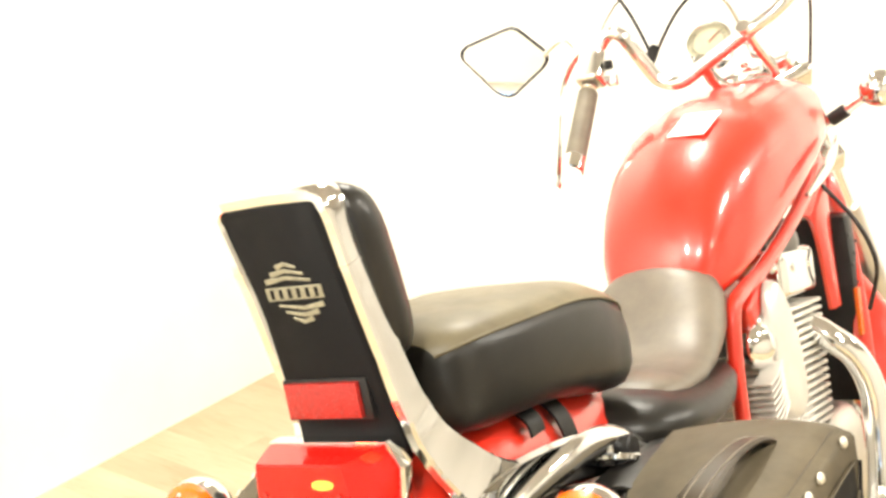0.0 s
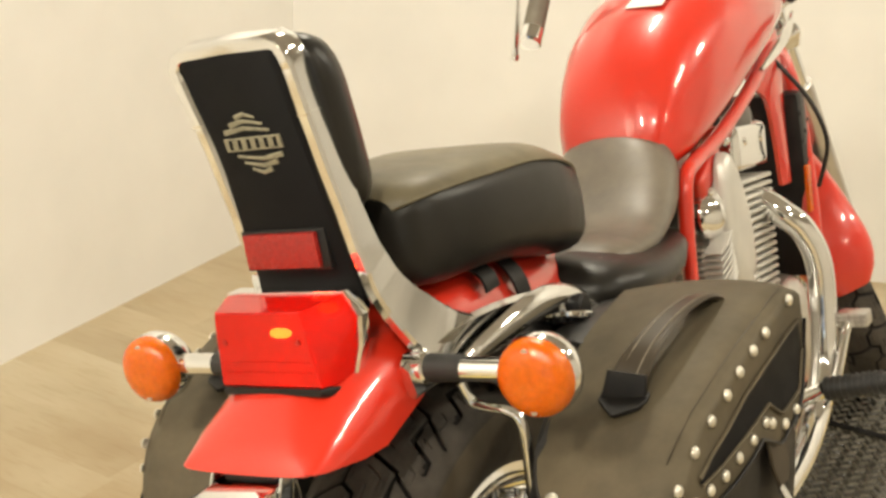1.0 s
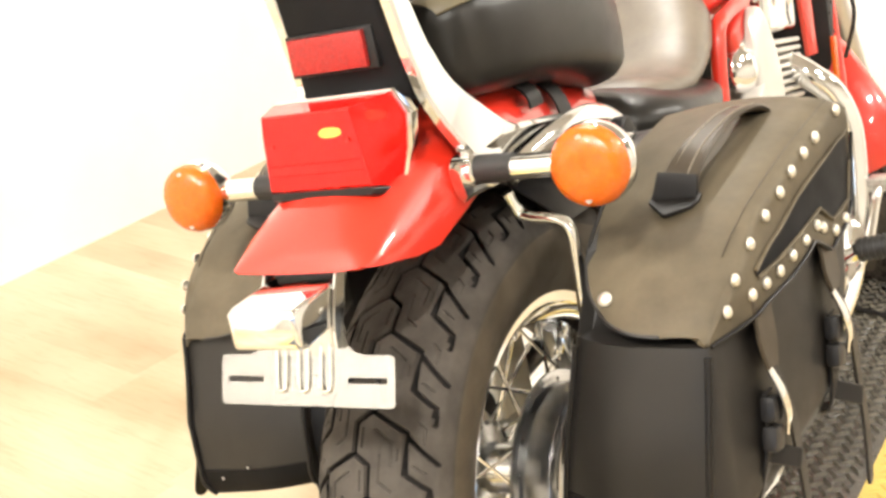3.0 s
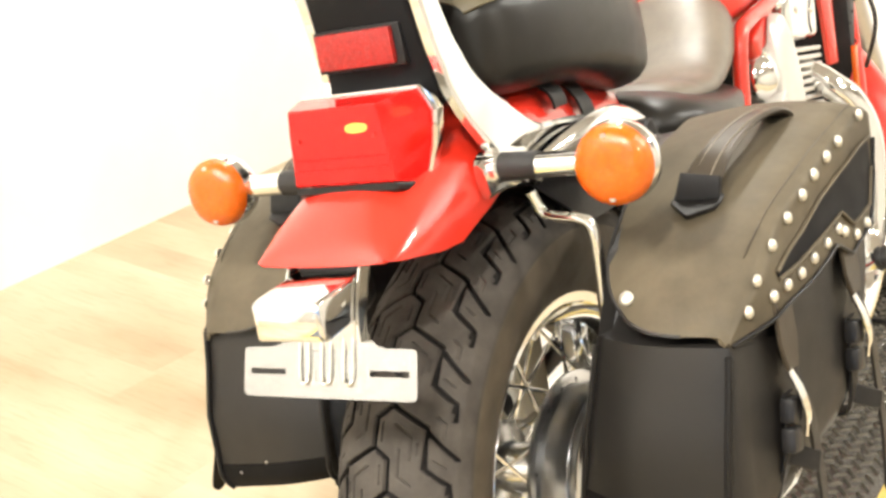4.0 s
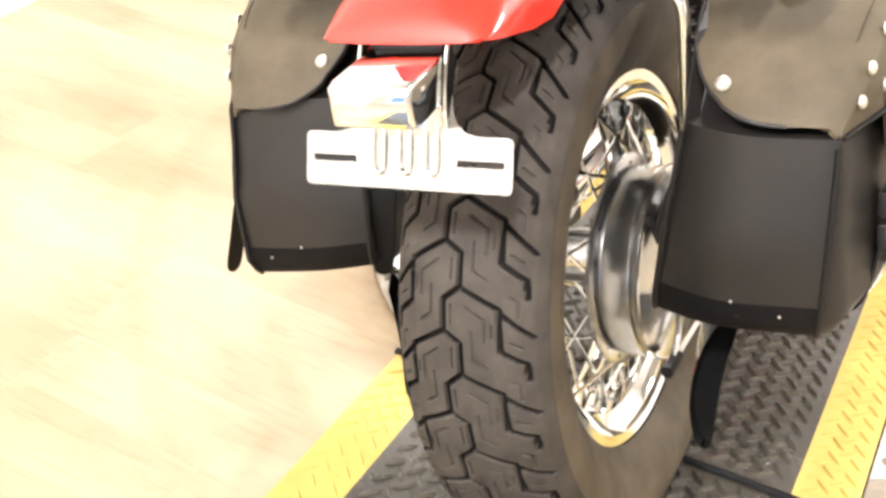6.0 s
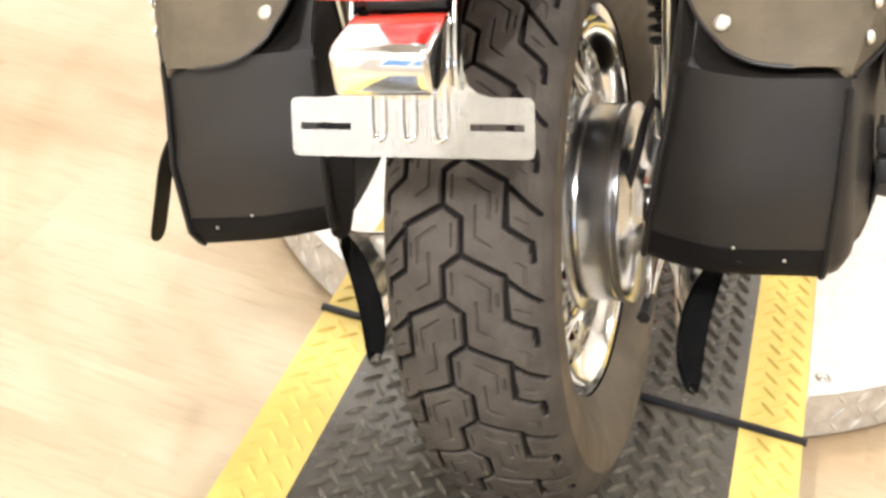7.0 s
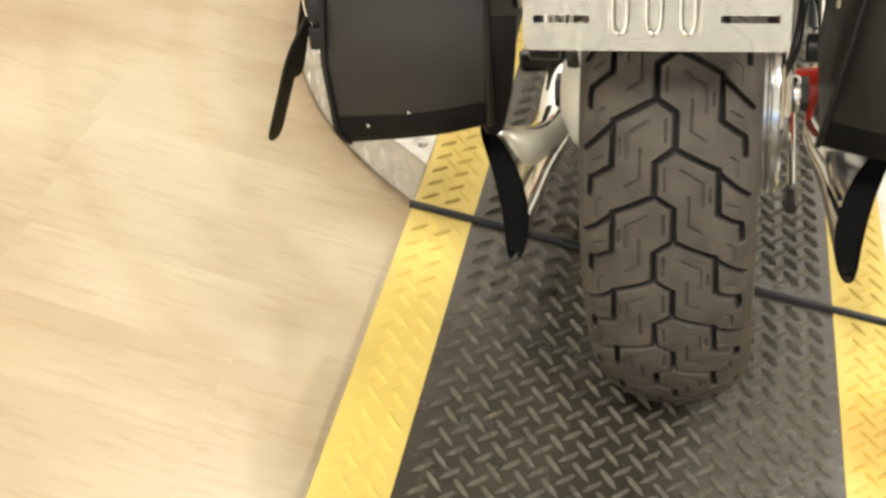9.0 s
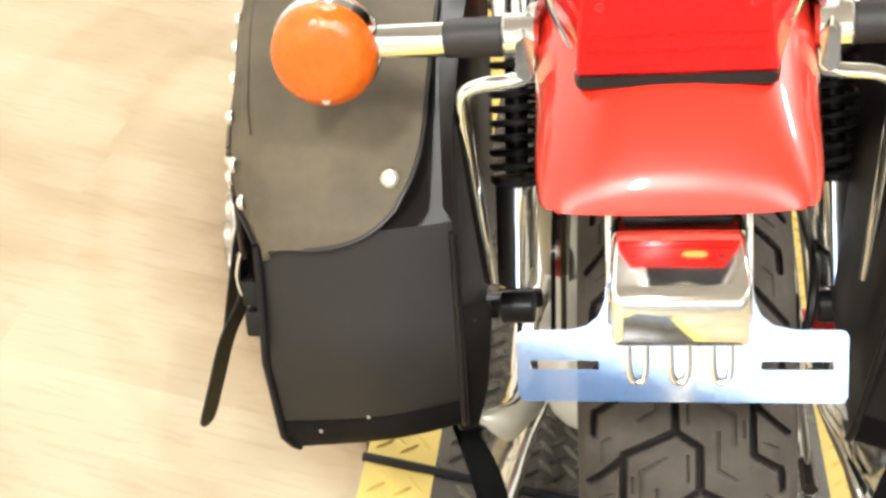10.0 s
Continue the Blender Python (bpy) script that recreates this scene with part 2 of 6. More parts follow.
def smooth_path(pts, n=8):
    pts = [V(p) for p in pts]
    out = []
    for i in range(len(pts) - 1):
        p0, p1, p2, p3 = pts[max(i - 1, 0)], pts[i], pts[i + 1], pts[min(i + 2, len(pts) - 1)]
        for k in range(n):
            t = k / n
            out.append(0.5 * ((2 * p1) + (p2 - p0) * t + (2 * p0 - 5 * p1 + 4 * p2 - p3) * t * t + (3 * p1 - p0 - 3 * p2 + p3) * t ** 3))
    return out + [pts[-1]]


def loft(bm, rings, closed=True, caps=(True, True)):
    vs = [[bm.verts.new(p) for p in r] for r in rings]
    n = len(vs[0])
    for a, b in zip(vs, vs[1:]):
        for i in range(n if closed else n - 1):
            j = (i + 1) % n
            bm.faces.new((a[i], a[j], b[j], b[i]))
    if closed and caps[0]:
        bm.faces.new(vs[0])
    if closed and caps[1]:
        bm.faces.new(list(reversed(vs[-1])))
    return bm


def tube(bm, pts, r, seg=12, flat=1.0, caps=(True, True), side=None):
    """A round or flattened bar along pts; r is one radius or one for each point. flat scales it across side."""
    pts = [V(p) for p in pts]
    rs = r if isinstance(r, (list, tuple)) else [r] * len(pts)
    rings = []
    x = None
    for i, p in enumerate(pts):
        d = (pts[min(i + 1, len(pts) - 1)] - pts[max(i - 1, 0)]).normalized()
        if side is not None:
            x = (V(side) - d * V(side).dot(d)).normalized()
        elif x is None:
            x = frame_of(d)[0]
        else:
            x = (x - d * x.dot(d)).normalized()
        y = d.cross(x)
        rings.append([p + x * (rs[i] * flat * math.cos(2 * math.pi * k / seg)) + y * (rs[i] * math.sin(2 * math.pi * k / seg)) for k in range(seg)])
    return loft(bm, rings, True, caps)


def bar(bm, pts, w, h, side, r=0.002):
    """A flat bar along pts: w wide along side, h thick."""
    pts = [V(p) for p in pts]
    rings = []
    for i, p in enumerate(pts):
        d = (pts[min(i + 1, len(pts) - 1)] - pts[max(i - 1, 0)]).normalized()
        x = (V(side) - d * V(side).dot(d)).normalized()
        y = d.cross(x)
        ww = (w[i] if isinstance(w, (list, tuple)) else w) / 2
        hh = h / 2
        q = min(r, hh * 0.9, ww * 0.9)
        c = [(ww, hh - q), (ww - q, hh), (-ww + q, hh), (-ww, hh - q), (-ww, -hh + q), (-ww + q, -hh), (ww - q, -hh), (ww, -hh + q)]
        rings.append([p + x * a + y * b for a, b in c])
    return loft(bm, rings)


def revolve(bm, profile, centre, axis=(1, 0, 0), seg=64, start=0.0, sweep=2 * math.pi, closed_profile=False):
    """profile: (along the axis, radius) pairs."""
    ax = V(axis).normalized()
    u, w = frame_of(ax)
    full = abs(sweep - 2 * math.pi) < 1e-6
    n = seg if full else seg + 1
    rows = []
    for k in range(n):
        a = start + sweep * k / seg
        d = u * math.cos(a) + w * math.sin(a)
        rows.append([bm.verts.new(V(centre) + ax * p + d * q) for p, q in profile])
    m = len(profile)
    for k in range(seg):
        a, b = rows[k], rows[(k + 1) % n]
        for i in range(m if closed_profile else m - 1):
            j = (i + 1) % m
            bm.faces.new((a[i], b[i], b[j], a[j]))
    return bm


def cyl(bm, p0, p1, r0, r1=None, seg=24, round_=0.0):
    p0, p1 = V(p0), V(p1)
    r1 = r0 if r1 is None else r1
    d = p1 - p0
    L = d.length
    if round_:
        prof = [(0, 0), (0, r0 - round_), (round_, r0), (L - round_, r1), (L, r1 - round_), (L, 0)]
    else:
        prof = [(0, 0), (0, r0), (L, r1), (L, 0)]
    revolve(bm, prof, p0, d, seg)
    bmesh.ops.remove_doubles(bm, verts=bm.verts[:], dist=1e-6)
    return bm


def dome(bm, c, n, r, h, seg=12, rings=4):
    """A low dome, such as a stud's head."""
    prof = [(h * math.cos(a), r * math.sin(a)) for a in [math.pi / 2 * i / rings for i in range(rings + 1)]] + [(-h * 0.4, r * 0.9)]
    revolve(bm, prof, c, n, seg)
    bmesh.ops.remove_doubles(bm, verts=bm.verts[:], dist=1e-6)
    return bm


def sheet(bm, rows, thick):
    b2 = bmesh.new()
    loft(b2, rows, closed=False)
    bmesh.ops.recalc_face_normals(b2, faces=b2.faces[:])
    bmesh.ops.solidify(b2, geom=b2.faces[:], thickness=thick)
    me = bpy.data.meshes.new("t")
    b2.to_mesh(me)
    b2.free()
    bm.from_mesh(me)
    bpy.data.meshes.remove(me)
    return bm


def nb():
    return bmesh.new()


def lerp(a, b, t):
    return a + (b - a) * t


def interp(x, xs, ys):
    return float(np.interp(x, xs, ys))

# ---- room ----


def wall(name, p0, p1, z0, z1, thick, label, paint=WALL):
    """A wall whose inner face runs from p0 to p1; its thickness lies to the left of that way."""
    a, b = V((*p0, 0)), V((*p1, 0))
    d = (b - a).normalized()
    n = V((-d.y, d.x, 0))
    bm = nb()
    loft(bm, [[V((p.x, p.y, z)) for p, z in ((a, z0), (a + n * thick, z0), (a + n * thick, z1), (a, z1))],
              [V((p.x, p.y, z)) for p, z in ((b, z0), (b + n * thick, z0), (b + n * thick, z1), (b, z1))]])
    return tagged(part(name, bm, paint), label, "wall", kind="structure")


CORNER = (-1.835, 2.0)
wall("wall_west", (-1.39, -3.6), CORNER, FLOOR, CEIL, 0.12, "plain off-white painted wall beside the wood floor")
wall("wall_north", CORNER, (3.2, 3.81), FLOOR, CEIL, 0.12, "plain off-white painted wall ahead of the motorcycle")
wall("wall_east", (3.2, 3.81), (3.2, -3.6), FLOOR, CEIL, 0.12, "plain grey painted wall", GREYWALL)
# south wall with a daylight window
bm = nb()
WX0, WX1, WZ0, WZ1 = -0.9, 1.5, 0.2, 0.95
for xa, xb, za, zb in ((-1.39, WX0, FLOOR, CEIL), (WX1, 3.2, FLOOR, CEIL), (WX0, WX1, FLOOR, WZ0), (WX0, WX1, WZ1, CEIL)):
    rbox(bm, ((xa + xb) / 2, -3.66, (za + zb) / 2), (xb - xa, 0.12, zb - za), 0)
tagged(part("wall_south", bm, PALEWALL), "plain pale grey painted wall with a wide window", "wall", kind="structure")
win = new("window_1")
win.matrix_world = Matrix.Translation((0.3, -3.66, WZ0))
tagged(win, "wide low white-framed daylight window", "window", kind="structure")
for nm, sz, cc in (("window_frame", (2.4, 0.05, 0.05), (0, 0, 0.025)), ("window_frame", (2.4, 0.05, 0.05), (0, 0, 0.725)), ("window_frame", (0.05, 0.05, 0.65), (-1.175, 0, 0.375)), ("window_frame", (0.05, 0.05, 0.65), (1.175, 0, 0.375)), ("mullion", (0.05, 0.05, 0.65), (-0.4, 0, 0.375)), ("mullion", (0.05, 0.05, 0.65), (0.4, 0, 0.375))):
    bm = nb()
    rbox(bm, cc, sz, 0.004, 1)
    part(nm, bm, CARD, win)
dl = bpy.data.lights.new("daylight", "AREA")
dl.shape, dl.size, dl.size_y, dl.energy, dl.color = "RECTANGLE", 2.3, 0.3, 4, (0.75, 0.88, 1.0)
dlo = new("daylight", dl)
dlo.matrix_world = pose(0.3, -3.69, 0.74, 90, 0, 0)
bm = nb()
rbox(bm, (0.75, 0.1, CEIL + 0.05), (5.4, 7.8, 0.1), 0)
tagged(part("ceiling", bm, CEILING), "light grey painted ceiling", "ceiling", kind="structure")

bm = nb()
rbox(bm, (0.75, 0.1, FLOOR - 0.06), (5.4, 7.8, 0.1), 0)
floor = tagged(part("floor", bm, BOARD), "light oak wood-look plank floor", "floor", kind="structure")


def ceiling_light(x, y, rz, length=0.6, width=0.12, power=60):
    base = pose(x, y, CEIL, 0, 0, rz)
    t = new("ceiling_light")
    t.matrix_world = base
    ORG[t.name] = V((0, 0, 0))
    tagged(t, "long white strip light fixed under the ceiling", "ceiling light", "strip lights")
    bm = nb()
    rbox(bm, (0, 0, -0.02), (length, width, 0.036), 0.006)
    part("housing", bm, CARD, t)
    bm = nb()
    rbox(bm, (0, 0, -0.05), (length - 0.03, width - 0.03, 0.03), 0.01, 3)
    part("diffuser", bm, DIFFUSER, t)
    d = bpy.data.lights.new("strip_lamp", "AREA")
    d.shape, d.size, d.size_y, d.energy, d.color = "RECTANGLE", length - 0.04, width - 0.04, power, (1.0, 0.955, 0.82)
    o = new("strip_lamp", d)
    o.matrix_world = base @ pose(0, 0, -0.075)
    return t


for lx, ly, lr, lp in ((1.35, 0.7, 85, 24), (-0.95, 1.25, 85, 34), (0.4, -2.15, 85, 64), (-0.9, -2.3, 85, 68), (2.2, -0.9, 85, 18), (1.9, 2.2, 85, 40)):
    ceiling_light(lx, ly, lr, power=lp)

# ---- bike lift: board, mats and round plate ----
lift = thing("floor_lift", (0, 0, 0), Matrix(), label="low motorcycle lift with black and yellow diamond-tread mat", category="lift")
XL, XR = -0.352, 0.272
X1, X2 = -0.273, 0.194
Y0, Y1, Y2, Y3 = -2.4, 0.112, 1.434, 1.895


def skew(p):
    """The lift lies turned by a degree against the bike."""
    return V((p[0] - 0.018 * p[1], p[1] + 0.018 * p[0] * 0.3, p[2]))


def slab(bm, x0, x1, y0, y1, z0, z1):
    ring = [(x0, z0), (x1, z0), (x1, z1), (x0, z1)]
    loft(bm, [[skew((x, y, z)) for x, z in ring] for y in (y0, y1)])


def lugs(bm, x0, x1, y0, y1, H, px=0.029, py=0.032):
    """Raised tread lugs in a herringbone: each one leans the other way than its neighbours."""
    L, W = 0.0155, 0.0027
    nx, ny = max(1, int((x1 - x0 - 0.004) / px)), int((y1 - y0 - 0.006) / py)
    ox, oy = x0 + (x1 - x0 - (nx - 0.5) * px) / 2, y0 + (y1 - y0 - (ny - 0.5) * py) / 2
    for i in range(nx):
        for j in range(ny):
            for k in (0, 1):
                cx, cy = ox + (i + 0.5 * k) * px, oy + (j + 0.5 * k) * py
                if cx > x1 - 0.008 or cy > y1 - 0.008:
                    continue
                a = radians(133 if k else 45)
                u, w = V((math.cos(a), math.sin(a), 0)), V((-math.sin(a), math.cos(a), 0))
                c = V((cx, cy, 0))
                lo = [c + u * L, c + u * L * 0.4 + w * W, c - u * L * 0.4 + w * W, c - u * L, c - u * L * 0.4 - w * W, c + u * L * 0.4 - w * W]
                hi = [c + u * L * 0.55 + V((0, 0, H)), c - u * L * 0.55 + V((0, 0, H))]
                vl, (h0, h1) = [bm.verts.new(skew(p)) for p in lo], [bm.verts.new(skew(p)) for p in hi]
                bm.faces.new((vl[0], vl[1], h0))
                bm.faces.new((vl[1], vl[2], h1, h0))
                bm.faces.new((vl[2], vl[3], h1))
                bm.faces.new((vl[3], vl[4], h1))
                bm.faces.new((vl[4], vl[5], h0, h1))
                bm.faces.new((vl[5], vl[0], h0))


bm = nb()
for ya, yb in ((Y0, Y1 - 0.004), (Y1 + 0.004, Y2 - 0.004), (Y2 + 0.004, Y3)):
    slab(bm, XL, XR, ya, yb, FLOOR, -0.008)
part("deck", bm, BOARD, lift)
for ya, yb in ((Y0, Y1 - 0.004), (Y1 + 0.004, Y2 - 0.004), (Y2 + 0.004, Y3)):
    for nm, xa, xb, mt, lb in (("yellow_mat", XL, X1, MATYELLOW, "yellow diamond-tread edge mat"), ("black_mat", X1, X2, MATBLACK, "black diamond-tread rubber mat"),
                               ("yellow_mat", X2, XR, MATYELLOW, "yellow diamond-tread edge mat")):
        bm = nb()
        slab(bm, xa, xb, ya, yb, -0.008, 0.0)
        mob = part(nm, bm, mt, lift, lb)
        bm = nb()
        lugs(bm, xa, xb, max(ya, -0.75), yb, 0.0034 if mt is MATYELLOW else 0.0055)
        tagged(part("tread_pattern", bm, MATLUG if mt is MATBLACK else mt, mob), kind="stuff")
for yy in (Y1, Y2):
    bm = nb()
    tube(bm, [skew((XL - 0.004, yy, 0.002)), skew((XR + 0.004, yy, 0.002))], 0.0055, 8)
    part("joint_strip", bm, BLACK, lift, "thin black rubber strip across the mat joint")

# round turntable plate
plate = thing("turntable_plate", (-0.03, 0.72, FLOOR), Matrix(), label="round grey steel turntable plate with diamond-plate rim", category="turntable")
CX, CY, CR = -0.04, 0.77, 0.63
for sgn, xa in ((-1, XL), (1, XR)):
    # top of the plate on both sides of the mat, its rim sloping to the floor
    n = 48
    top, rim, low = [], [], []
    for i in range(n + 1):
        a = radians(-76 + 152 * i / n)
        d = V((math.cos(a) * sgn, math.sin(a), 0))
        p = V((CX, CY, 0)) + d * CR
        if (p.x - (xa - 0.018 * p.y)) * sgn < 0.003:
            p.x = xa - 0.018 * p.y + 0.003 * sgn
        top.append(p + V((0, 0, -0.012)))
        q = V((CX, CY, 0)) + d * (CR + 0.004)
        if (q.x - (xa - 0.018 * q.y)) * sgn < 0.003:
            q.x = xa - 0.018 * q.y + 0.003 * sgn
        low.append(q + V((0, 0, FLOOR + 0.004)))
    inner = [V((xa - 0.018 * p.y + 0.003 * sgn, p.y, -0.012)) for p in top]
    bm = nb()
    loft(bm, [inner, top], closed=False)
    part("top_sheet", bm, STEEL, plate, "flat grey steel sheet")
    bm = nb()
    loft(bm, [[p + V((0, 0, -0.001)) for p in top], low], closed=False)
    part("rim_sheet", bm, STEEL, plate, "upright diamond-plate steel rim")
    bm = nb()
    for i in range(5, 44):
        for k in range(3):
            t = (k + 0.5) / 3
            p, q = top[i].lerp(low[i], t), top[i + 1].lerp(low[i + 1], t)
            if (p - V((xa - 0.018 * p.y, p.y, p.z))).length < 0.012:
                continue
            c = (p + q) / 2
            nrm = (q - p).cross(low[i] - top[i]).normalized()
            nrm = nrm if nrm.z > 0 else -nrm
            u = (q - p).normalized()
            w = nrm.cross(u)
            dd = (u * (1 if (i + k) % 2 else -1) + w).normalized()
            tube(bm, [c - dd * 0.012 + nrm * 0.0005, c + nrm * 0.0012, c + dd * 0.012 + nrm * 0.0005], [0.0006, 0.0028, 0.0006], 6)
    tagged(part("rim_pattern", bm, STEEL, plate), kind="stuff")
    for by in (CY - 0.5, CY - 0.22, CY + 0.3):
        bm = nb()
        c = V((xa + sgn * 0.022 - 0.018 * by, by, -0.012))
        revolve(bm, [(0.0035, 0), (0.0035, 0.004), (0.001, 0.0045), (0.001, 0.007), (0.003, 0.0085), (0.0, 0.011)], c, (0, 0, 1), 16)
        part("bolt", bm, ALLOY, plate)

# ---- motorcycle ----
bike = thing("motorcycle", (0, 0, 0), label="red cruiser motorcycle with chrome trim leaning on its side stand", category="motorcycle")
AX = V((0.006, 0, 0.325))
TR = 0.325


DRUM = simple("polished_drum", (0.56, 0.56, 0.56), rough=0.21, metal=1.0, vary=0.12, scale=18.0, rough_vary=0.06)


# rear wheel
def tread_depth(s, x):
    """How deep the tread is cut at s (in pattern lengths along the tyre) and x (metres across)."""
    P = 0.083
    d = np.full(s.shape, 9.0)

    def seg(x0, s0, x1, s1, scale=1.0):
        nonlocal d
        for sh in (-1, 0, 1):
            ax, ay, bx, by = x0, (s0 + sh) * P, x1, (s1 + sh) * P
            px, py = x - ax, s * P - ay
            vx, vy = bx - ax, by - ay
            t = np.clip((px * vx + py * vy) / (vx * vx + vy * vy), 0, 1)
            d = np.minimum(d, np.hypot(px - t * vx, py - t * vy) * scale)

    a = 0.008
    for x0, s0, x1, s1 in ((-a, -0.35, -a, 0.0), (-a, 0.0, a, 0.13), (a, 0.13, a, 0.5), (a, 0.5, -a, 0.65)):
        seg(x0, s0, x1, s1)
    for m in (-1, 1):
        h = 0.0 if m < 0 else 0.5
        for x0, s0, x1, s1 in ((a, 0.0, 0.043, 0.23), (0.043, 0.23, 0.044, 0.72), (0.044, 0.72, 0.063, 0.9), (0.063, 0.9, 0.064, 1.1)):
            seg(m * x0, s0 + h, m * x1, s1 + h)
        for x0, s0, x1, s1 in ((0.043, 0.26, 0.068, 0.58),):
            seg(m * x0, s0 + h, m * x1, s1 + h, 1.1)
    deep = np.clip((0.0029 - d) / 0.0015, 0, 1) * 0.0075
    d = np.full(s.shape, 9.0)
    for m in (-1, 1):
        h = 0.0 if m < 0 else 0.5
        for x0, s0, x1, s1 in ((0.014, 0.22, 0.031, 0.36), (0.031, 0.36, 0.031, 0.62), (0.020, 0.5, 0.020, 0.82), (0.020, 0.82, 0.032, 0.92), (0.0, 0.7, 0.0, 0.92), (0.052, 0.1, 0.058, 0.16), (0.058, 0.16, 0.058, 0.34), (0.051, 0.62, 0.06, 0.69), (0.037, 0.42, 0.037, 0.56), (0.026, 0.12, 0.037, 0.2)):
            seg(m * x0, s0 + h, m * x1, s1 + h)
    return np.maximum(deep, np.clip((0.0013 - d) / 0.0008, 0, 1) * 0.0024)


def tyre_mesh(name, R, half, bead, pattern, nt=1300, turn=0.0, count=25):
    prof = [(0, R), (half * 0.25, R - 0.001), (half * 0.5, R - 0.0062), (half * 0.74, R - 0.0165), (half * 0.9, R - 0.029), (half * 0.985, R - 0.044),
            (half, R - 0.060), (half * 0.975, R - 0.078), (half * 0.88, R - 0.097), (half * 0.76, bead + 0.008), (half * 0.68, bead + 0.002)]
    px, pr = np.array([p[0] for p in prof]), np.array([p[1] for p in prof])
    s = np.concatenate([[0], np.cumsum(np.hypot(np.diff(px), np.diff(pr)))])
    fine = np.concatenate([np.linspace(0, s[5], 66), np.linspace(s[5], s[-1], 14)[1:]])
    hx, hr = np.interp(fine, s, px), np.interp(fine, s, pr)
    # smooth the corners of the outline
    for _ in range(3):
        hx[1:-1] = (hx[:-2] + 2 * hx[1:-1] + hx[2:]) / 4
        hr[1:-1] = (hr[:-2] + 2 * hr[1:-1] + hr[2:]) / 4
    X = np.concatenate([-hx[::-1], hx[1:]])
    Rr = np.concatenate([hr[::-1], hr[1:]])
    m = len(X)
    th = np.arange(nt) / nt * 2 * math.pi
    TH, XX = np.meshgrid(th, X, indexing="ij")
    RR = np.repeat(Rr[None, :], nt, 0)
    whole = RR.copy()
    if pattern:
        S = (TH / (2 * math.pi) * count + turn) % 1.0
        RR = RR - tread_depth(S, XX) * (RR > R - 0.05)
    # the angle runs from the top backwards and down
    co = np.stack([XX, -RR * np.sin(TH), RR * np.cos(TH)], -1).reshape(-1, 3)
    idx = np.arange(nt * m).reshape(nt, m)
    nxt = np.roll(idx, -1, 0)
    faces = np.stack([idx[:, :-1], nxt[:, :-1], nxt[:, 1:], idx[:, 1:]], -1).reshape(-1, 4)
    me = bpy.data.meshes.new(name)
    me.from_pydata(co.tolist(), [], faces.tolist())
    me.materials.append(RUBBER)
    me.materials.append(GROOVE_SHADE)
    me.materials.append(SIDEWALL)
    # deep cuts take the darker rubber, their shade put into the colour
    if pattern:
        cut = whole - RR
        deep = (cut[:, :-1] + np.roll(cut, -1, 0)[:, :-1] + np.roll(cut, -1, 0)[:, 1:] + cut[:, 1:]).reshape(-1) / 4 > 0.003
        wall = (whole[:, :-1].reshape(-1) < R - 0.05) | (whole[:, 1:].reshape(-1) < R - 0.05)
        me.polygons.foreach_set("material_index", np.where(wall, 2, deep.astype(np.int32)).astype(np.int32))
    me.polygons.foreach_set("use_smooth", [True] * len(me.polygons))
    me.set_sharp_from_angle(angle=radians(50))
    return me


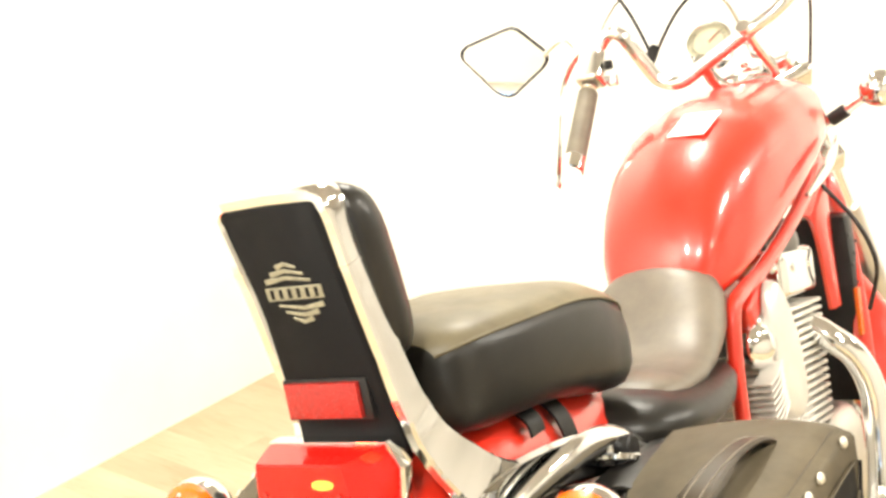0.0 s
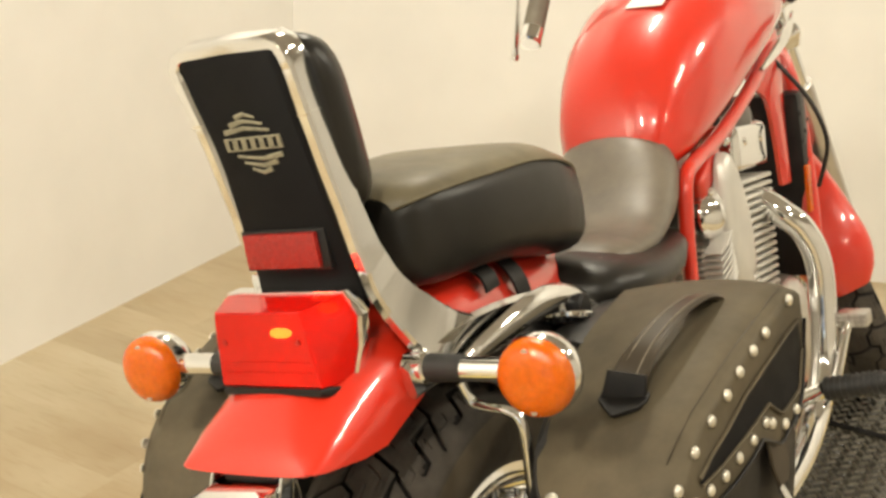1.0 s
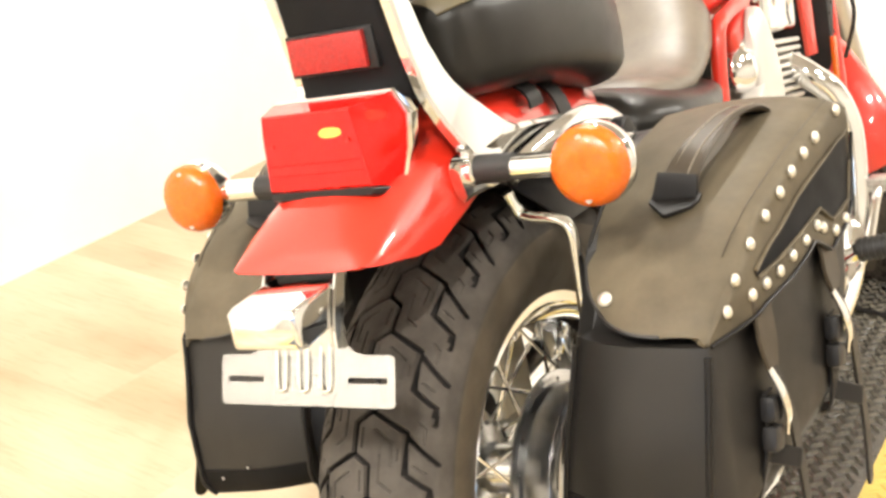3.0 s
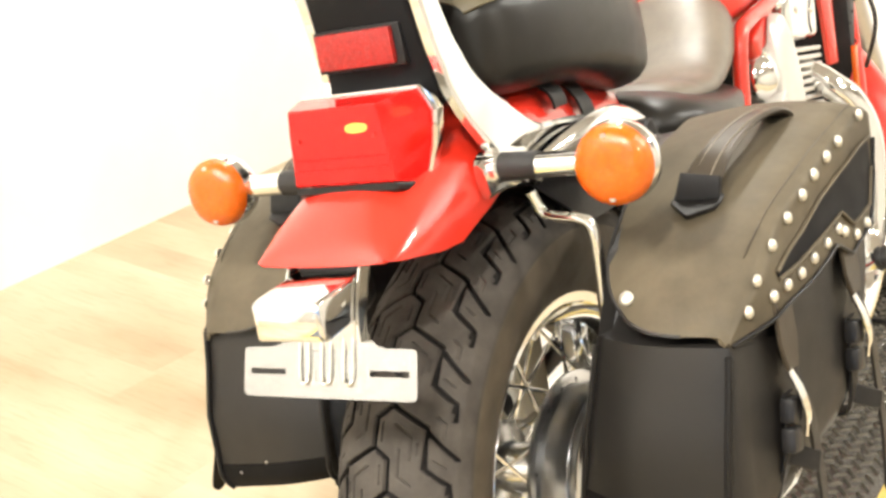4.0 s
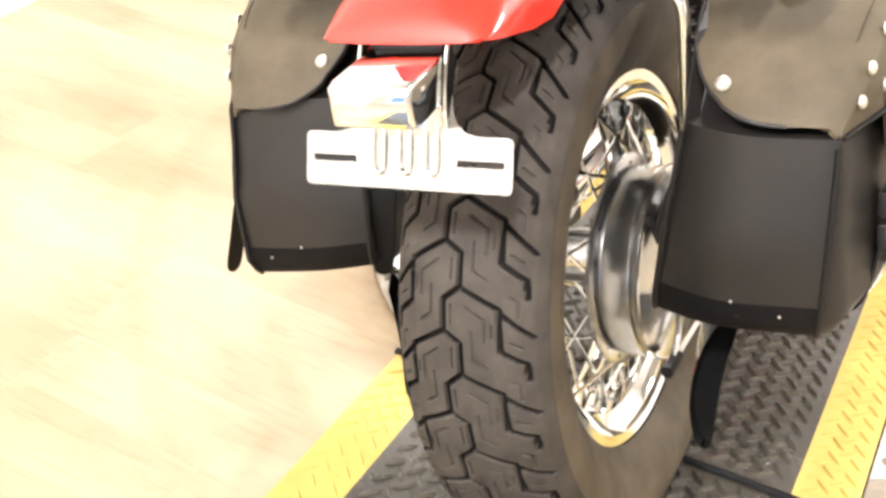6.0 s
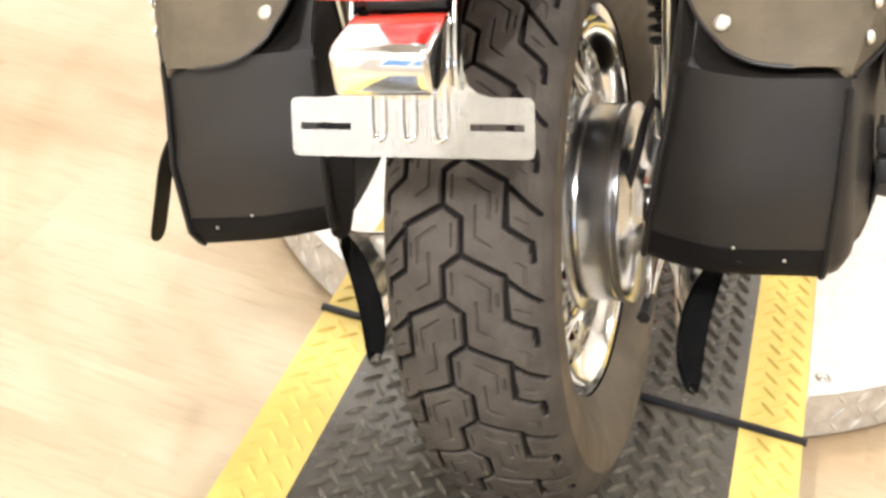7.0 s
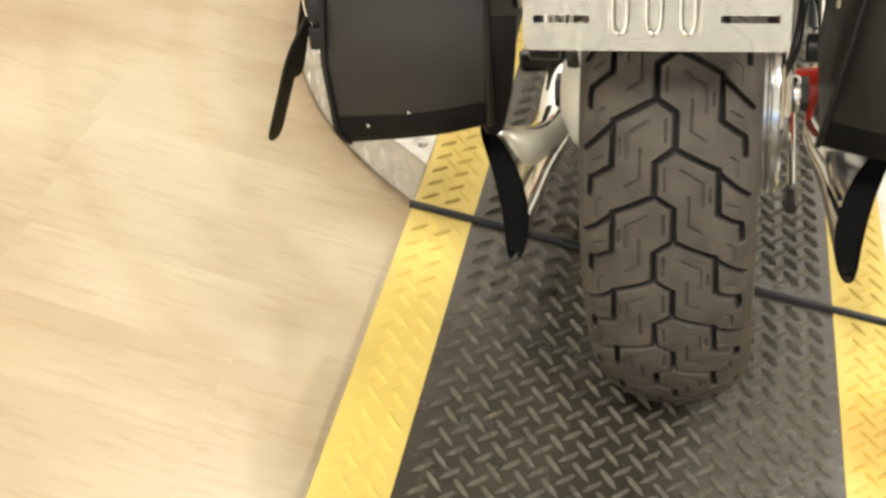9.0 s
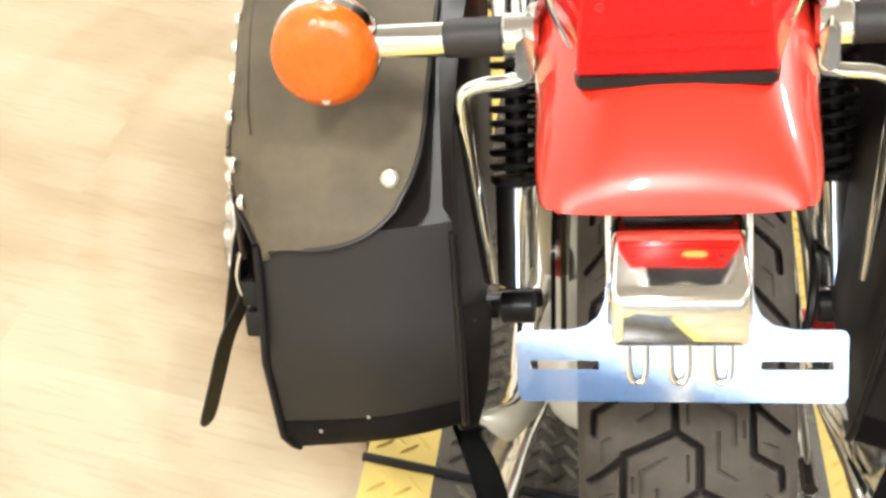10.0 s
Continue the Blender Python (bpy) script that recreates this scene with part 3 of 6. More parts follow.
def spoked_wheel(name, parent, c, R, half, bead, hub_r, m=None, label="", nt=1300, drum=True, turn=0.0):
    """Hub mesh as the wheel, with tyre, rim and spokes under it. m places it in the bike."""
    bm = nb()
    if drum:
        revolve(bm, [(-0.062, 0.0), (-0.062, 0.05), (-0.05, 0.055), (-0.045, 0.03), (0.03, 0.03), (0.04, 0.085), (0.0415, 0.112), (0.0425, 0.115), (0.0465, 0.115), (0.048, 0.112), (0.049, 0.096), (0.053, 0.095),
                     (0.0535, 0.101), (0.055, 0.103), (0.082, 0.103), (0.0835, 0.1015), (0.084, 0.097), (0.0855, 0.097), (0.086, 0.103), (0.0875, 0.105), (0.0935, 0.105), (0.095, 0.1035), (0.0955, 0.099), (0.098, 0.094),
                     (0.099, 0.06), (0.103, 0.045), (0.107, 0.04), (0.107, 0.0)], (0, 0, 0), (1, 0, 0), 72)
    else:
        revolve(bm, [(-0.05, 0.0), (-0.05, 0.04), (-0.04, 0.045), (-0.035, 0.025), (0.035, 0.025), (0.04, 0.045), (0.05, 0.04), (0.05, 0.0)], (0, 0, 0), (1, 0, 0), 40)
    bmesh.ops.remove_doubles(bm, verts=bm.verts[:], dist=1e-6)
    w = part(name, bm, DRUM if drum else ALLOY, parent, label, 25)
    w.matrix_local = (m if m is not None else Matrix()) @ Matrix.Translation(c)
    ty = new("tyre", tyre_mesh("tyre", R, half, bead, True, nt, turn))
    ty.parent = w
    tagged(ty, "worn black rubber tyre with zigzag tread grooves")
    bm = nb()
    b = bead
    revolve(bm, [(-0.052, b + 0.008), (-0.049, b + 0.010), (-0.046, b + 0.004), (-0.046, b - 0.006), (-0.034, b - 0.012), (-0.028, b - 0.026), (0, b - 0.03), (0.028, b - 0.026), (0.034, b - 0.012),
                 (0.046, b - 0.006), (0.046, b + 0.004), (0.049, b + 0.010), (0.052, b + 0.008), (0.049, b - 0.009), (0.038, b - 0.016), (0.031, b - 0.03), (0, b - 0.034), (-0.031, b - 0.03), (-0.038, b - 0.016), (-0.049, b - 0.009)],
            (0, 0, 0), (1, 0, 0), 96, closed_profile=True)
    part("rim", bm, CHROME, w, "chrome wheel rim")
    if drum:
        head = None
        for i in range(18):
            if head is None:
                bm = nb()
                dome(bm, (0.0475, 0, 0.1055), (1, 0, 0), 0.0034, 0.002, 8, 2)
                head = part("spoke_head", bm, BLACK, w)
                ob = head
            else:
                ob = new("spoke_head", head.data)
                ob.parent = w
            ob.matrix_local = pose(0, 0, 0, 20 * i + 7)
    meshes = {}
    n = 36
    for i in range(n):
        side = 1 if i % 2 else -1
        lean = 0.24 if (i // 2) % 2 else -0.24
        if (side, lean) not in meshes:
            bm = nb()
            hx = (0.044 if side > 0 else -0.048) if drum else 0.038 * side
            hr = (hub_r if side > 0 else 0.05) if drum else 0.042
            tube(bm, [V((hx, hr * math.sin(lean * 1.5), hr * math.cos(lean * 1.5))), V((0.006 * side, 0, b - 0.03))], 0.0022, 6)
            cyl(bm, V((0.006 * side, 0, b - 0.05)), V((0.006 * side, 0, b - 0.028)), 0.0034, 0.0034, 6)
            meshes[side, lean] = part("spoke", bm, CHROME, w)
            ob = meshes[side, lean]
        else:
            ob = new("spoke", meshes[side, lean].data)
            ob.parent = w
        ob.matrix_local = pose(0, 0, 0, 360 * i / n + 3)
    return w


rear_wheel = spoked_wheel("rear_wheel", bike, AX, TR, 0.0775, 0.202, 0.107, label="chrome spoked rear wheel with polished drum brake", turn=-0.28, nt=2700)


# rear fender
def hood(y, w, zt, zs, n=40, k=2.5):
    pts = []
    for i in range(n + 1):
        a = math.pi * i / n
        cx, cz = math.cos(a), math.sin(a)
        x = -w * math.copysign(abs(cx) ** (2 / k), cx)
        z = zs + (zt - zs) * abs(cz) ** (2 / k)
        pts.append(V((x, y, z)))
    return pts


fy = [-0.310, -0.306, -0.295, -0.275, -0.245, -0.21, -0.16, -0.10, -0.04, 0.03, 0.10, 0.18, 0.26, 0.33]
fz = [0.6655, 0.6765, 0.688, 0.706, 0.724, 0.741, 0.757, 0.769, 0.775, 0.775, 0.767, 0.75, 0.72, 0.68]
fs = [0.6705, 0.668, 0.6655, 0.663, 0.658, 0.657, 0.675, 0.697, 0.70, 0.68, 0.63, 0.60, 0.57, 0.54]
fw = [0.071, 0.0765, 0.081, 0.085, 0.088, 0.090, 0.093, 0.096, 0.096, 0.096, 0.096, 0.096, 0.096, 0.096]
rows = [hood(y, w, z, s) for y, z, s, w in zip(fy, fz, fs, fw)]
bm = nb()
sheet(bm, rows, 0.003)
fender = part("rear_fender", bm, RED, bike, "glossy red painted rear fender", 60)

# dark liner inside the fender
bm = nb()
sheet(bm, [hood(y, 0.085, interp(y, fy, fz) - 0.012, interp(y, [-0.1, 0.06], [0.7, 0.6])) for y in (-0.1, -0.06, -0.02, 0.02, 0.06, 0.12, 0.2, 0.32)], 0.003)
part("fender_liner", bm, BLACK, bike, "black inner fender", 60)

# tail light
bm = nb()


def rect(y, x, z0, z1, r, n=4, lean=0.0, low=None):
    """A rounded rectangle across the bike; low is the radius of its lower corners."""
    pts = []
    q = r if low is None else low
    for cx, cz, a0, r in ((x - r, z1 - r, 0, r), (-x + r, z1 - r, 90, r), (-x + q, z0 + q, 180, q), (x - q, z0 + q, 270, q)):
        for i in range(n + 1):
            a = radians(a0 + 90 * i / n)
            z = cz + r * math.sin(a)
            pts.append(V((cx + r * math.cos(a), y + lean * (z - z0), z)))
    return pts



def lamp_ring(y, grow=0.0, k=0.0):
    """The lamp's six-cornered outline at y; k runs from the backing (0) to the rear face (1)."""
    wide = [(0.068, 0.803), (0.0795, 0.781), (0.074, 0.752), (0.0615, 0.72)]
    slim = [(0.0505, 0.799), (0.0545, 0.778), (0.057, 0.75), (0.0585, 0.7265)]
    half = [(lerp(a, c, k), lerp(b, d, k)) for (a, b), (c, d) in zip(wide, slim)]
    cz = 0.762
    half = [(x + grow * (0.4, 1, 1, 0.5)[i], z + min(grow, 0.002) * (1 if z > cz else -1) * (1 if i in (0, 3) else 0)) for i, (x, z) in enumerate(half)]
    return [V((x, y, z)) for x, z in half] + [V((-x, y, z)) for x, z in reversed(half)]


tail = part("tail_light", loft(nb(), [lamp_ring(-0.165, -0.012), lamp_ring(-0.188, 0.002), lamp_ring(-0.193, 0.0045), lamp_ring(-0.203, 0.0045), lamp_ring(-0.206, 0.002)]), CHROME, bike, "chrome-backed red tail light", 25)
part("lens", loft(nb(), [lamp_ring(-0.2065), lamp_ring(-0.212, -0.0005, 0.06), lamp_ring(-0.2485, 0.0, 0.98), lamp_ring(-0.2505, -0.0018, 1.0)]), LENS, tail, "red plastic lens with slanted sides", 20)
for zz in (0.742, 0.752):
    bm = nb()
    bar(bm, [(-0.052, -0.2505, zz), (0.052, -0.2505, zz)], 0.0016, 0.003, (0, 0, 1), 0.0005)
    part("lens_rib", bm, LENS, tail)
for xx in (-0.0435, 0.0435):
    bm = nb()
    cyl(bm, (xx, -0.2495, 0.7705), (xx, -0.2525, 0.7705), 0.0028, seg=10)
    part("lens_screw", bm, REFLECTOR, tail)
bm = nb()
loft(bm, [rect(-0.2, 0.066, 0.702, 0.714, 0.003), rect(-0.246, 0.0595, 0.7165, 0.7255, 0.003), rect(-0.251, 0.058, 0.719, 0.7262, 0.003)])
part("gasket", bm, BLACK, tail, "black rubber gasket under the lens")
# bulb, glowing in place of the reflected glint
bm = nb()
revolve(bm, [(-0.013, 0.0), (-0.01, 0.0035), (-0.004, 0.005), (0.006, 0.0045), (0.011, 0.003), (0.013, 0.0)], (0.018, -0.2405, 0.777), (1, 0, 0), 16)
part("bulb", bm, GLOW, tail, "amber bulb made to glow as the glint in the lens")

# plate lamp and bracket
pl = part("plate_lamp", loft(nb(), [rect(-0.285, 0.036, 0.628, 0.6605, 0.004), rect(-0.30, 0.038, 0.622, 0.659, 0.004), rect(-0.362, 0.0385, 0.614, 0.653, 0.004), rect(-0.369, 0.0375, 0.616, 0.6505, 0.004), rect(-0.372, 0.034, 0.62, 0.646, 0.004)]), CHROME, bike, "chrome licence plate lamp housing")
bm = nb()
rbox(bm, (0, -0.295, 0.6625), (0.066, 0.014, 0.008), 0.002)
part("seal", bm, BLACK, pl)


def bracket_mesh():
    """Plate bracket with two slots, cut as a sheet of strips and then thickened."""
    bm = bmesh.new()
    z0, z1, zn = 0.551, 0.594, 0.625
    xs = sorted({-0.098, -0.0965, -0.093, -0.09, -0.048, -0.044, -0.038, 0.038, 0.044, 0.048, 0.09, 0.093, 0.0965, 0.098})
    zs = [z0, 0.5705, 0.5755, z1]
    vt = {}

    def vv(x, z):
        k = (round(x, 5), round(z, 5))
        if k not in vt:
            vt[k] = bm.verts.new((x, -0.332 + (z - 0.573) * 0.36, z))
        return vt[k]

    for i in range(len(xs) - 1):
        for j in range(3):
            a, b = xs[i], xs[i + 1]
            if j == 1 and 0.0475 < abs((a + b) / 2) < 0.0905:
                continue
            bm.faces.new([vv(a, zs[j]), vv(b, zs[j]), vv(b, zs[j + 1]), vv(a, zs[j + 1])])
    # neck up to the lamp, with curved shoulders
    up = [(0.066, z1), (0.055, 0.5965), (0.048, 0.602), (0.044, 0.611), (0.0425, zn)]
    for (xa, za), (xb, zb) in zip(up, up[1:]):
        for m in (1, -1):
            bm.faces.new([vv(m * xa, za), vv(m * xb, zb), vv(m * xb, z1)] if za == z1 else [vv(m * xa, za), vv(m * xb, zb), vv(m * xb, z1), vv(m * xa, z1)])
    bm.faces.new([vv(-0.0425, z1), vv(0.0425, z1), vv(0.0425, zn), vv(-0.0425, zn)])
    # the outer corners are cut round
    for (x, z), v in vt.items():
        if z in (z0, z1) and abs(x) > 0.095:
            cut = 0.0042 if abs(x) > 0.0975 else 0.0012
            v.co += V((0, 0.36 * cut, cut)) * (1 if z == z0 else -1)
    bmesh.ops.solidify(bm, geom=bm.faces[:], thickness=0.003)
    return bm


for sx in (1, -1):
    bm = nb()
    bar(bm, smooth_path([(0.0405 * sx, -0.322, 0.6), (0.0405 * sx, -0.318, 0.625), (0.0405 * sx, -0.305, 0.655), (0.0405 * sx, -0.292, 0.674)], 4), 0.014, 0.0035, (0, 1, 0.5), 0.001)
    part("side_arm", bm, CHROME, pl, "chrome arm beside the lamp")
brk = part("plate_bracket", bracket_mesh(), CHROME, bike, "chrome licence plate bracket with two slots")
for xx in (-0.025, 0.0, 0.025):
    bm = nb()
    u_ = smooth_path([(xx + dx, -0.334 + (z - 0.573) * 0.36, z) for dx, z in ((-0.005, 0.612), (-0.0052, 0.59), (-0.0052, 0.573), (-0.0035, 0.5655), (0, 0.5635), (0.0035, 0.5655), (0.0052, 0.573), (0.0052, 0.59), (0.005, 0.612))], 4)
    tube(bm, [p + V((0, 0.0006, 0)) for p in u_], 0.0019, 8)
    part("rib", bm, CHROME, brk, "raised U-shaped rib")
bm = nb()
bar(bm, [(0, -0.318, 0.655), (0, -0.322, 0.60), (0, -0.327, 0.56)], 0.07, 0.004, (1, 0, 0))
part("stay", bm, SATIN, brk)


# turn signals
def turn_signal(sx):
    c = V((0.234 * sx, -0.158, 0.711))
    bm = nb()
    revolve(bm, [(0.004, 0.0365), (0.010, 0.0385), (0.018, 0.038), (0.028, 0.034), (0.037, 0.027), (0.043, 0.016), (0.045, 0.0)], c + V((0, -0.012, 0)), (0, 1, 0), 32)
    sig = part("turn_signal", bm, CHROME, bike, "chrome bullet turn signal with amber lens")
    bm = nb()
    revolve(bm, [(0.0, 0.0), (-0.002, 0.012), (0.0, 0.0255), (0.006, 0.034), (0.012, 0.0365), (0.019, 0.037)], c + V((0, -0.027, 0)), (0, 1, 0), 32)
    part("lens", bm, AMBER, sig, "orange lens")
    for dz in (-0.028, 0.028):
        bm = nb()
        cyl(bm, c + V((0, -0.0205, dz)), c + V((0, -0.0255, dz)), 0.003, seg=8)
        part("lens_screw", bm, ALLOY, sig)
    bm = nb()
    cyl(bm, (0.150 * sx, -0.155, 0.7125), (0.212 * sx, -0.155, 0.712), 0.0118, seg=20)
    part("stem", bm, CHROME, sig)
    bm = nb()
    cyl(bm, (0.112 * sx, -0.155, 0.713), (0.153 * sx, -0.155, 0.713), 0.0138, 0.0132, seg=20, round_=0.002)
    part("collar", bm, GROOVE, sig, "black rubber collar")
    bm = nb()
    cyl(bm, (0.088 * sx, -0.155, 0.713), (0.114 * sx, -0.155, 0.713), 0.016, 0.0155, seg=20, round_=0.003)
    part("mount", bm, CHROME, sig)


turn_signal(1)
turn_signal(-1)

# chrome fender struts and grab plates
for sx in (1, -1):
    bm = nb()
    pts = smooth_path([(0.098 * sx, -0.172, 0.703), (0.103 * sx, -0.13, 0.71), (0.106 * sx, -0.06, 0.71), (0.108 * sx, 0.03, 0.70), (0.108 * sx, 0.12, 0.68)], 6)
    bar(bm, pts, [lerp(0.035, 0.05, min(1, i / 10)) for i in range(len(pts))], 0.012, (0, 0.25, 1), 0.005)
    part("fender_strut", bm, CHROME, bike, "chrome fender strut")
    bm = nb()
    pts = smooth_path([(0.12 * sx, -0.11, 0.698), (0.128 * sx, -0.03, 0.71), (0.131 * sx, 0.05, 0.712), (0.13 * sx, 0.12, 0.694), (0.128 * sx, 0.2, 0.65)], 6)
    tube(bm, pts, [lerp(0.008, 0.017, math.sin(math.pi * i / (len(pts) - 1))) for i in range(len(pts))], 12, 0.6, side=(1, 0, 0))
    part("strut_cover", bm, CHROME, bike)
    bm = nb()
    tube(bm, smooth_path([(0.098 * sx, -0.085, 0.672), (0.104 * sx, -0.08, 0.65), (0.118 * sx, -0.08, 0.644), (0.145 * sx, -0.08, 0.64), (0.158 * sx, -0.08, 0.628), (0.157 * sx, -0.078, 0.58), (0.15 * sx, -0.075, 0.46)], 6), 0.0062, 10)
    part("bag_support", bm, CHROME, bike, "bent chrome saddlebag support rod")

# sissy bar with back panel and pad
def sissy_mid(z):
    return interp(z, [0.70, 0.76, 0.82, 0.95, 1.02], [0.0, 0.01, 0.019, 0.011, 0.003])


def sissy_half(z):
    return sum(interp(z + d, [0.70, 0.74, 0.78, 0.82, 0.95, 1.02], [0.106, 0.094, 0.072, 0.0625, 0.061, 0.065]) for d in (-0.02, -0.01, 0, 0.01, 0.02)) / 5


bm = nb()
legz = smooth_path([(0, -0.07, 0.706), (0, -0.1, 0.72), (0, -0.125, 0.743), (0, -0.148, 0.775), (0, -0.17, 0.82), (0, -0.184, 0.88), (0, -0.197, 0.95), (0, -0.207, 1.016)], 14)
right = [V((sissy_mid(p.z) + sissy_half(p.z), p.y, p.z)) for p in legz]
left = [V((sissy_mid(p.z) - sissy_half(p.z), p.y, p.z)) for p in legz]
arch = [V((x + 0.0026, -0.2095, z)) for x, z in ((0.064, 1.0265), (0.0605, 1.034), (0.052, 1.0385), (0.0, 1.04), (-0.052, 1.0385), (-0.0605, 1.034), (-0.064, 1.0265))]
pts = right + arch + list(reversed(left))
wd = [interp(p.z, [0.706, 0.725, 0.75, 0.785, 0.83, 0.88], [0.062, 0.066, 0.062, 0.048, 0.036, 0.029]) for p in right]
bar(bm, pts, wd + [0.029] * len(arch) + list(reversed(wd)), 0.0145, (0, 1, 0.2), 0.003)
sissy = part("sissy_bar", bm, CHROME, bike, "polished flat-bar sissy bar", 44)
for sx in (1, -1):
    bm = nb()
    xj = sissy_mid(0.972) + sissy_half(0.972) * sx
    bar(bm, [(xj, -0.2, 0.972), (xj, -0.2003, 0.9735)], 0.0305, 0.0162, (0, 1, 0.2), 0.002)
    part("clamp_joint", bm, CHROME, sissy)


def panel_y(z):
    return -0.2105 - (z - 0.95) * 0.15


def panel_ring(off, grow):
    pts = []
    for side, z in ((1, 1.026), (0.86, 1.0335), (-0.86, 1.0335), (-1, 1.026), (-1, 0.93), (-1, 0.80), (-0.93, 0.788), (0.93, 0.788), (1, 0.80), (1, 0.93)):
        x = sissy_mid(z) + side * (sissy_half(z) - 0.007 + grow)
        pts.append(V((x, panel_y(z) + off, z + (grow if z > 0.9 else -grow))))
    return pts


bm = nb()
loft(bm, [panel_ring(0.022, 0), panel_ring(0.003, 0), panel_ring(0, -0.004)])
backp = part("back_panel", bm, PANEL, bike, "black upholstered backrest panel", 45)
# emblem: a plain silver winged lozenge with a bar across
bm = nb()


def on_panel(x, z, lift=0.0008):
    return V((x, panel_y(z) - lift, z))


EX, EZ = 0.006, 0.949
for up in (1, -1):
    for k, (h, w0) in enumerate(((0.012, 0.030), (0.0185, 0.022), (0.025, 0.013))):
        pts = [on_panel(EX - w0 * up, EZ + h * up), on_panel(EX - w0 * 0.2 * up, EZ + (h + 0.003) * up), on_panel(EX + w0 * 0.75 * up, EZ + (h - 0.001) * up)]
        bar(bm, pts, [0.0055, 0.004, 0.0025], 0.0016, (0, -0.16, 1), 0.0006)
bar(bm, [on_panel(EX - 0.033, EZ), on_panel(EX + 0.033, EZ)], 0.013, 0.0014, (0, -0.16, 1), 0.0006)
part("emblem", bm, BADGE, backp, "worn silver emblem with a plain bar")
bm = nb()
for i in range(6):
    x = EX - 0.026 + i * 0.0104
    bar(bm, [on_panel(x - 0.0003, EZ - 0.0045, 0.0016), on_panel(x + 0.0003, EZ + 0.0045, 0.0016)], 0.0042, 0.0008, (1, 0, 0), 0.0003)
tagged(part("emblem_inlay", bm, PANEL, backp), kind="stuff")
refl = part("reflector", rbox(nb(), (0.005, -0.2005, 0.844), (0.086, 0.008, 0.034), 0.002), REFLECTOR, bike, "rectangular red reflector")
bm = nb()
rbox(bm, (0.007, -0.195, 0.844), (0.1, 0.008, 0.04), 0.002)
part("reflector_frame", bm, BLACK, refl)

# pad in front of the panel
bm = nb()
rings = []
for i, (dy, g) in enumerate(((0.0, -0.006), (0.005, 0.0), (0.02, 0.002), (0.036, -0.002), (0.046, -0.012), (0.051, -0.026))):
    ring = []
    for k in range(32):
        a = 2 * math.pi * k / 32
        cx, cz = math.cos(a), math.sin(a)
        x = 0.0165 + (0.071 + g) * math.copysign(abs(cx) ** 0.45, cx)
        z = 0.953 + (0.088 + g) * math.copysign(abs(cz) ** 0.5, cz)
        ring.append(V((x, -0.178 - (z - 0.87) * 0.15 + dy, z)))
    rings.append(ring)
loft(bm, rings)
pad = part("backrest_pad", bm, VINYL, bike, "black padded vinyl backrest", 60)


# seats
def cushion(name, stations, label, n=28, k=2.5, mt=VINYL):
    """stations: y, half-width, bottom, top, top sag in the middle."""
    bm = nb()
    rings = []
    for y, w, zb, zt, sag in stations:
        ring = []
        for i in range(n):
            a = 2 * math.pi * i / n
            cx, cz = math.cos(a), math.sin(a)
            x = w * math.copysign(abs(cx) ** (2 / k), cx)
            zc, hz = (zb + zt) / 2, (zt - zb) / 2
            z = zc + hz * math.copysign(abs(cz) ** (2 / k), cz)
            if cz > 0:
                z -= sag * math.exp(-(x / (w + 1e-6) * 1.6) ** 2)
            ring.append(V((x, y, z)))
        rings.append(ring)
    loft(bm, rings)
    return part(name, bm, mt, bike, label, 70)


PILLION = [(-0.118, 0.02, 0.80, 0.835, 0), (-0.115, 0.07, 0.785, 0.866, 0), (-0.10, 0.1, 0.772, 0.881, 0), (-0.06, 0.113, 0.764, 0.885, 0), (0.02, 0.12, 0.758, 0.882, 0), (0.1, 0.122, 0.746, 0.878, 0),
           (0.16, 0.122, 0.73, 0.868, 0), (0.205, 0.118, 0.72, 0.85, 0), (0.234, 0.106, 0.722, 0.828, 0), (0.247, 0.085, 0.735, 0.805, 0), (0.252, 0.03, 0.75, 0.785, 0)]
pil = cushion("passenger_seat", PILLION, "black vinyl passenger seat with a sewn top panel", k=3.8)
# top panel of the passenger seat, coloured as if lit, sewn in along its edge
rows = []
for y, w, zb, zt in [(-0.112, 0.078, 0.783, 0.871)] + [st[:4] for st in PILLION[2:9]]:
    row = []
    for a in range(27, 154, 6):
        cx, cz = math.cos(radians(a)), math.sin(radians(a))
        row.append(V((1.006 * w * math.copysign(abs(cx) ** (2 / 3.8), cx), y, (zb + zt) / 2 + ((zt - zb) / 2 + 0.0012) * cz ** (2 / 3.8))))
    rows.append(row)
bm = nb()
sheet(bm, rows, 0.002)
part("top_panel", bm, TOP_LIT_VINYL, pil, "vinyl top panel, its olive-grey painted as light from above", 60)
bm = nb()
for k in (0, -1):
    tube(bm, smooth_path([r[k] for r in rows], 3), 0.0016, 6)
part("seam", bm, TOP_LIT_VINYL, pil)
cushion("seat_bolster", [(0.182, 0.09, 0.655, 0.685, 0), (0.192, 0.13, 0.635, 0.705, 0), (0.225, 0.157, 0.627, 0.715, 0), (0.27, 0.165, 0.622, 0.712, 0), (0.34, 0.163, 0.618, 0.698, 0), (0.42, 0.148, 0.618, 0.688, 0), (0.5, 0.12, 0.625, 0.68, 0), (0.545, 0.09, 0.64, 0.67, 0)],
        "glossy black vinyl lower bolster of the rider seat", k=2.3)
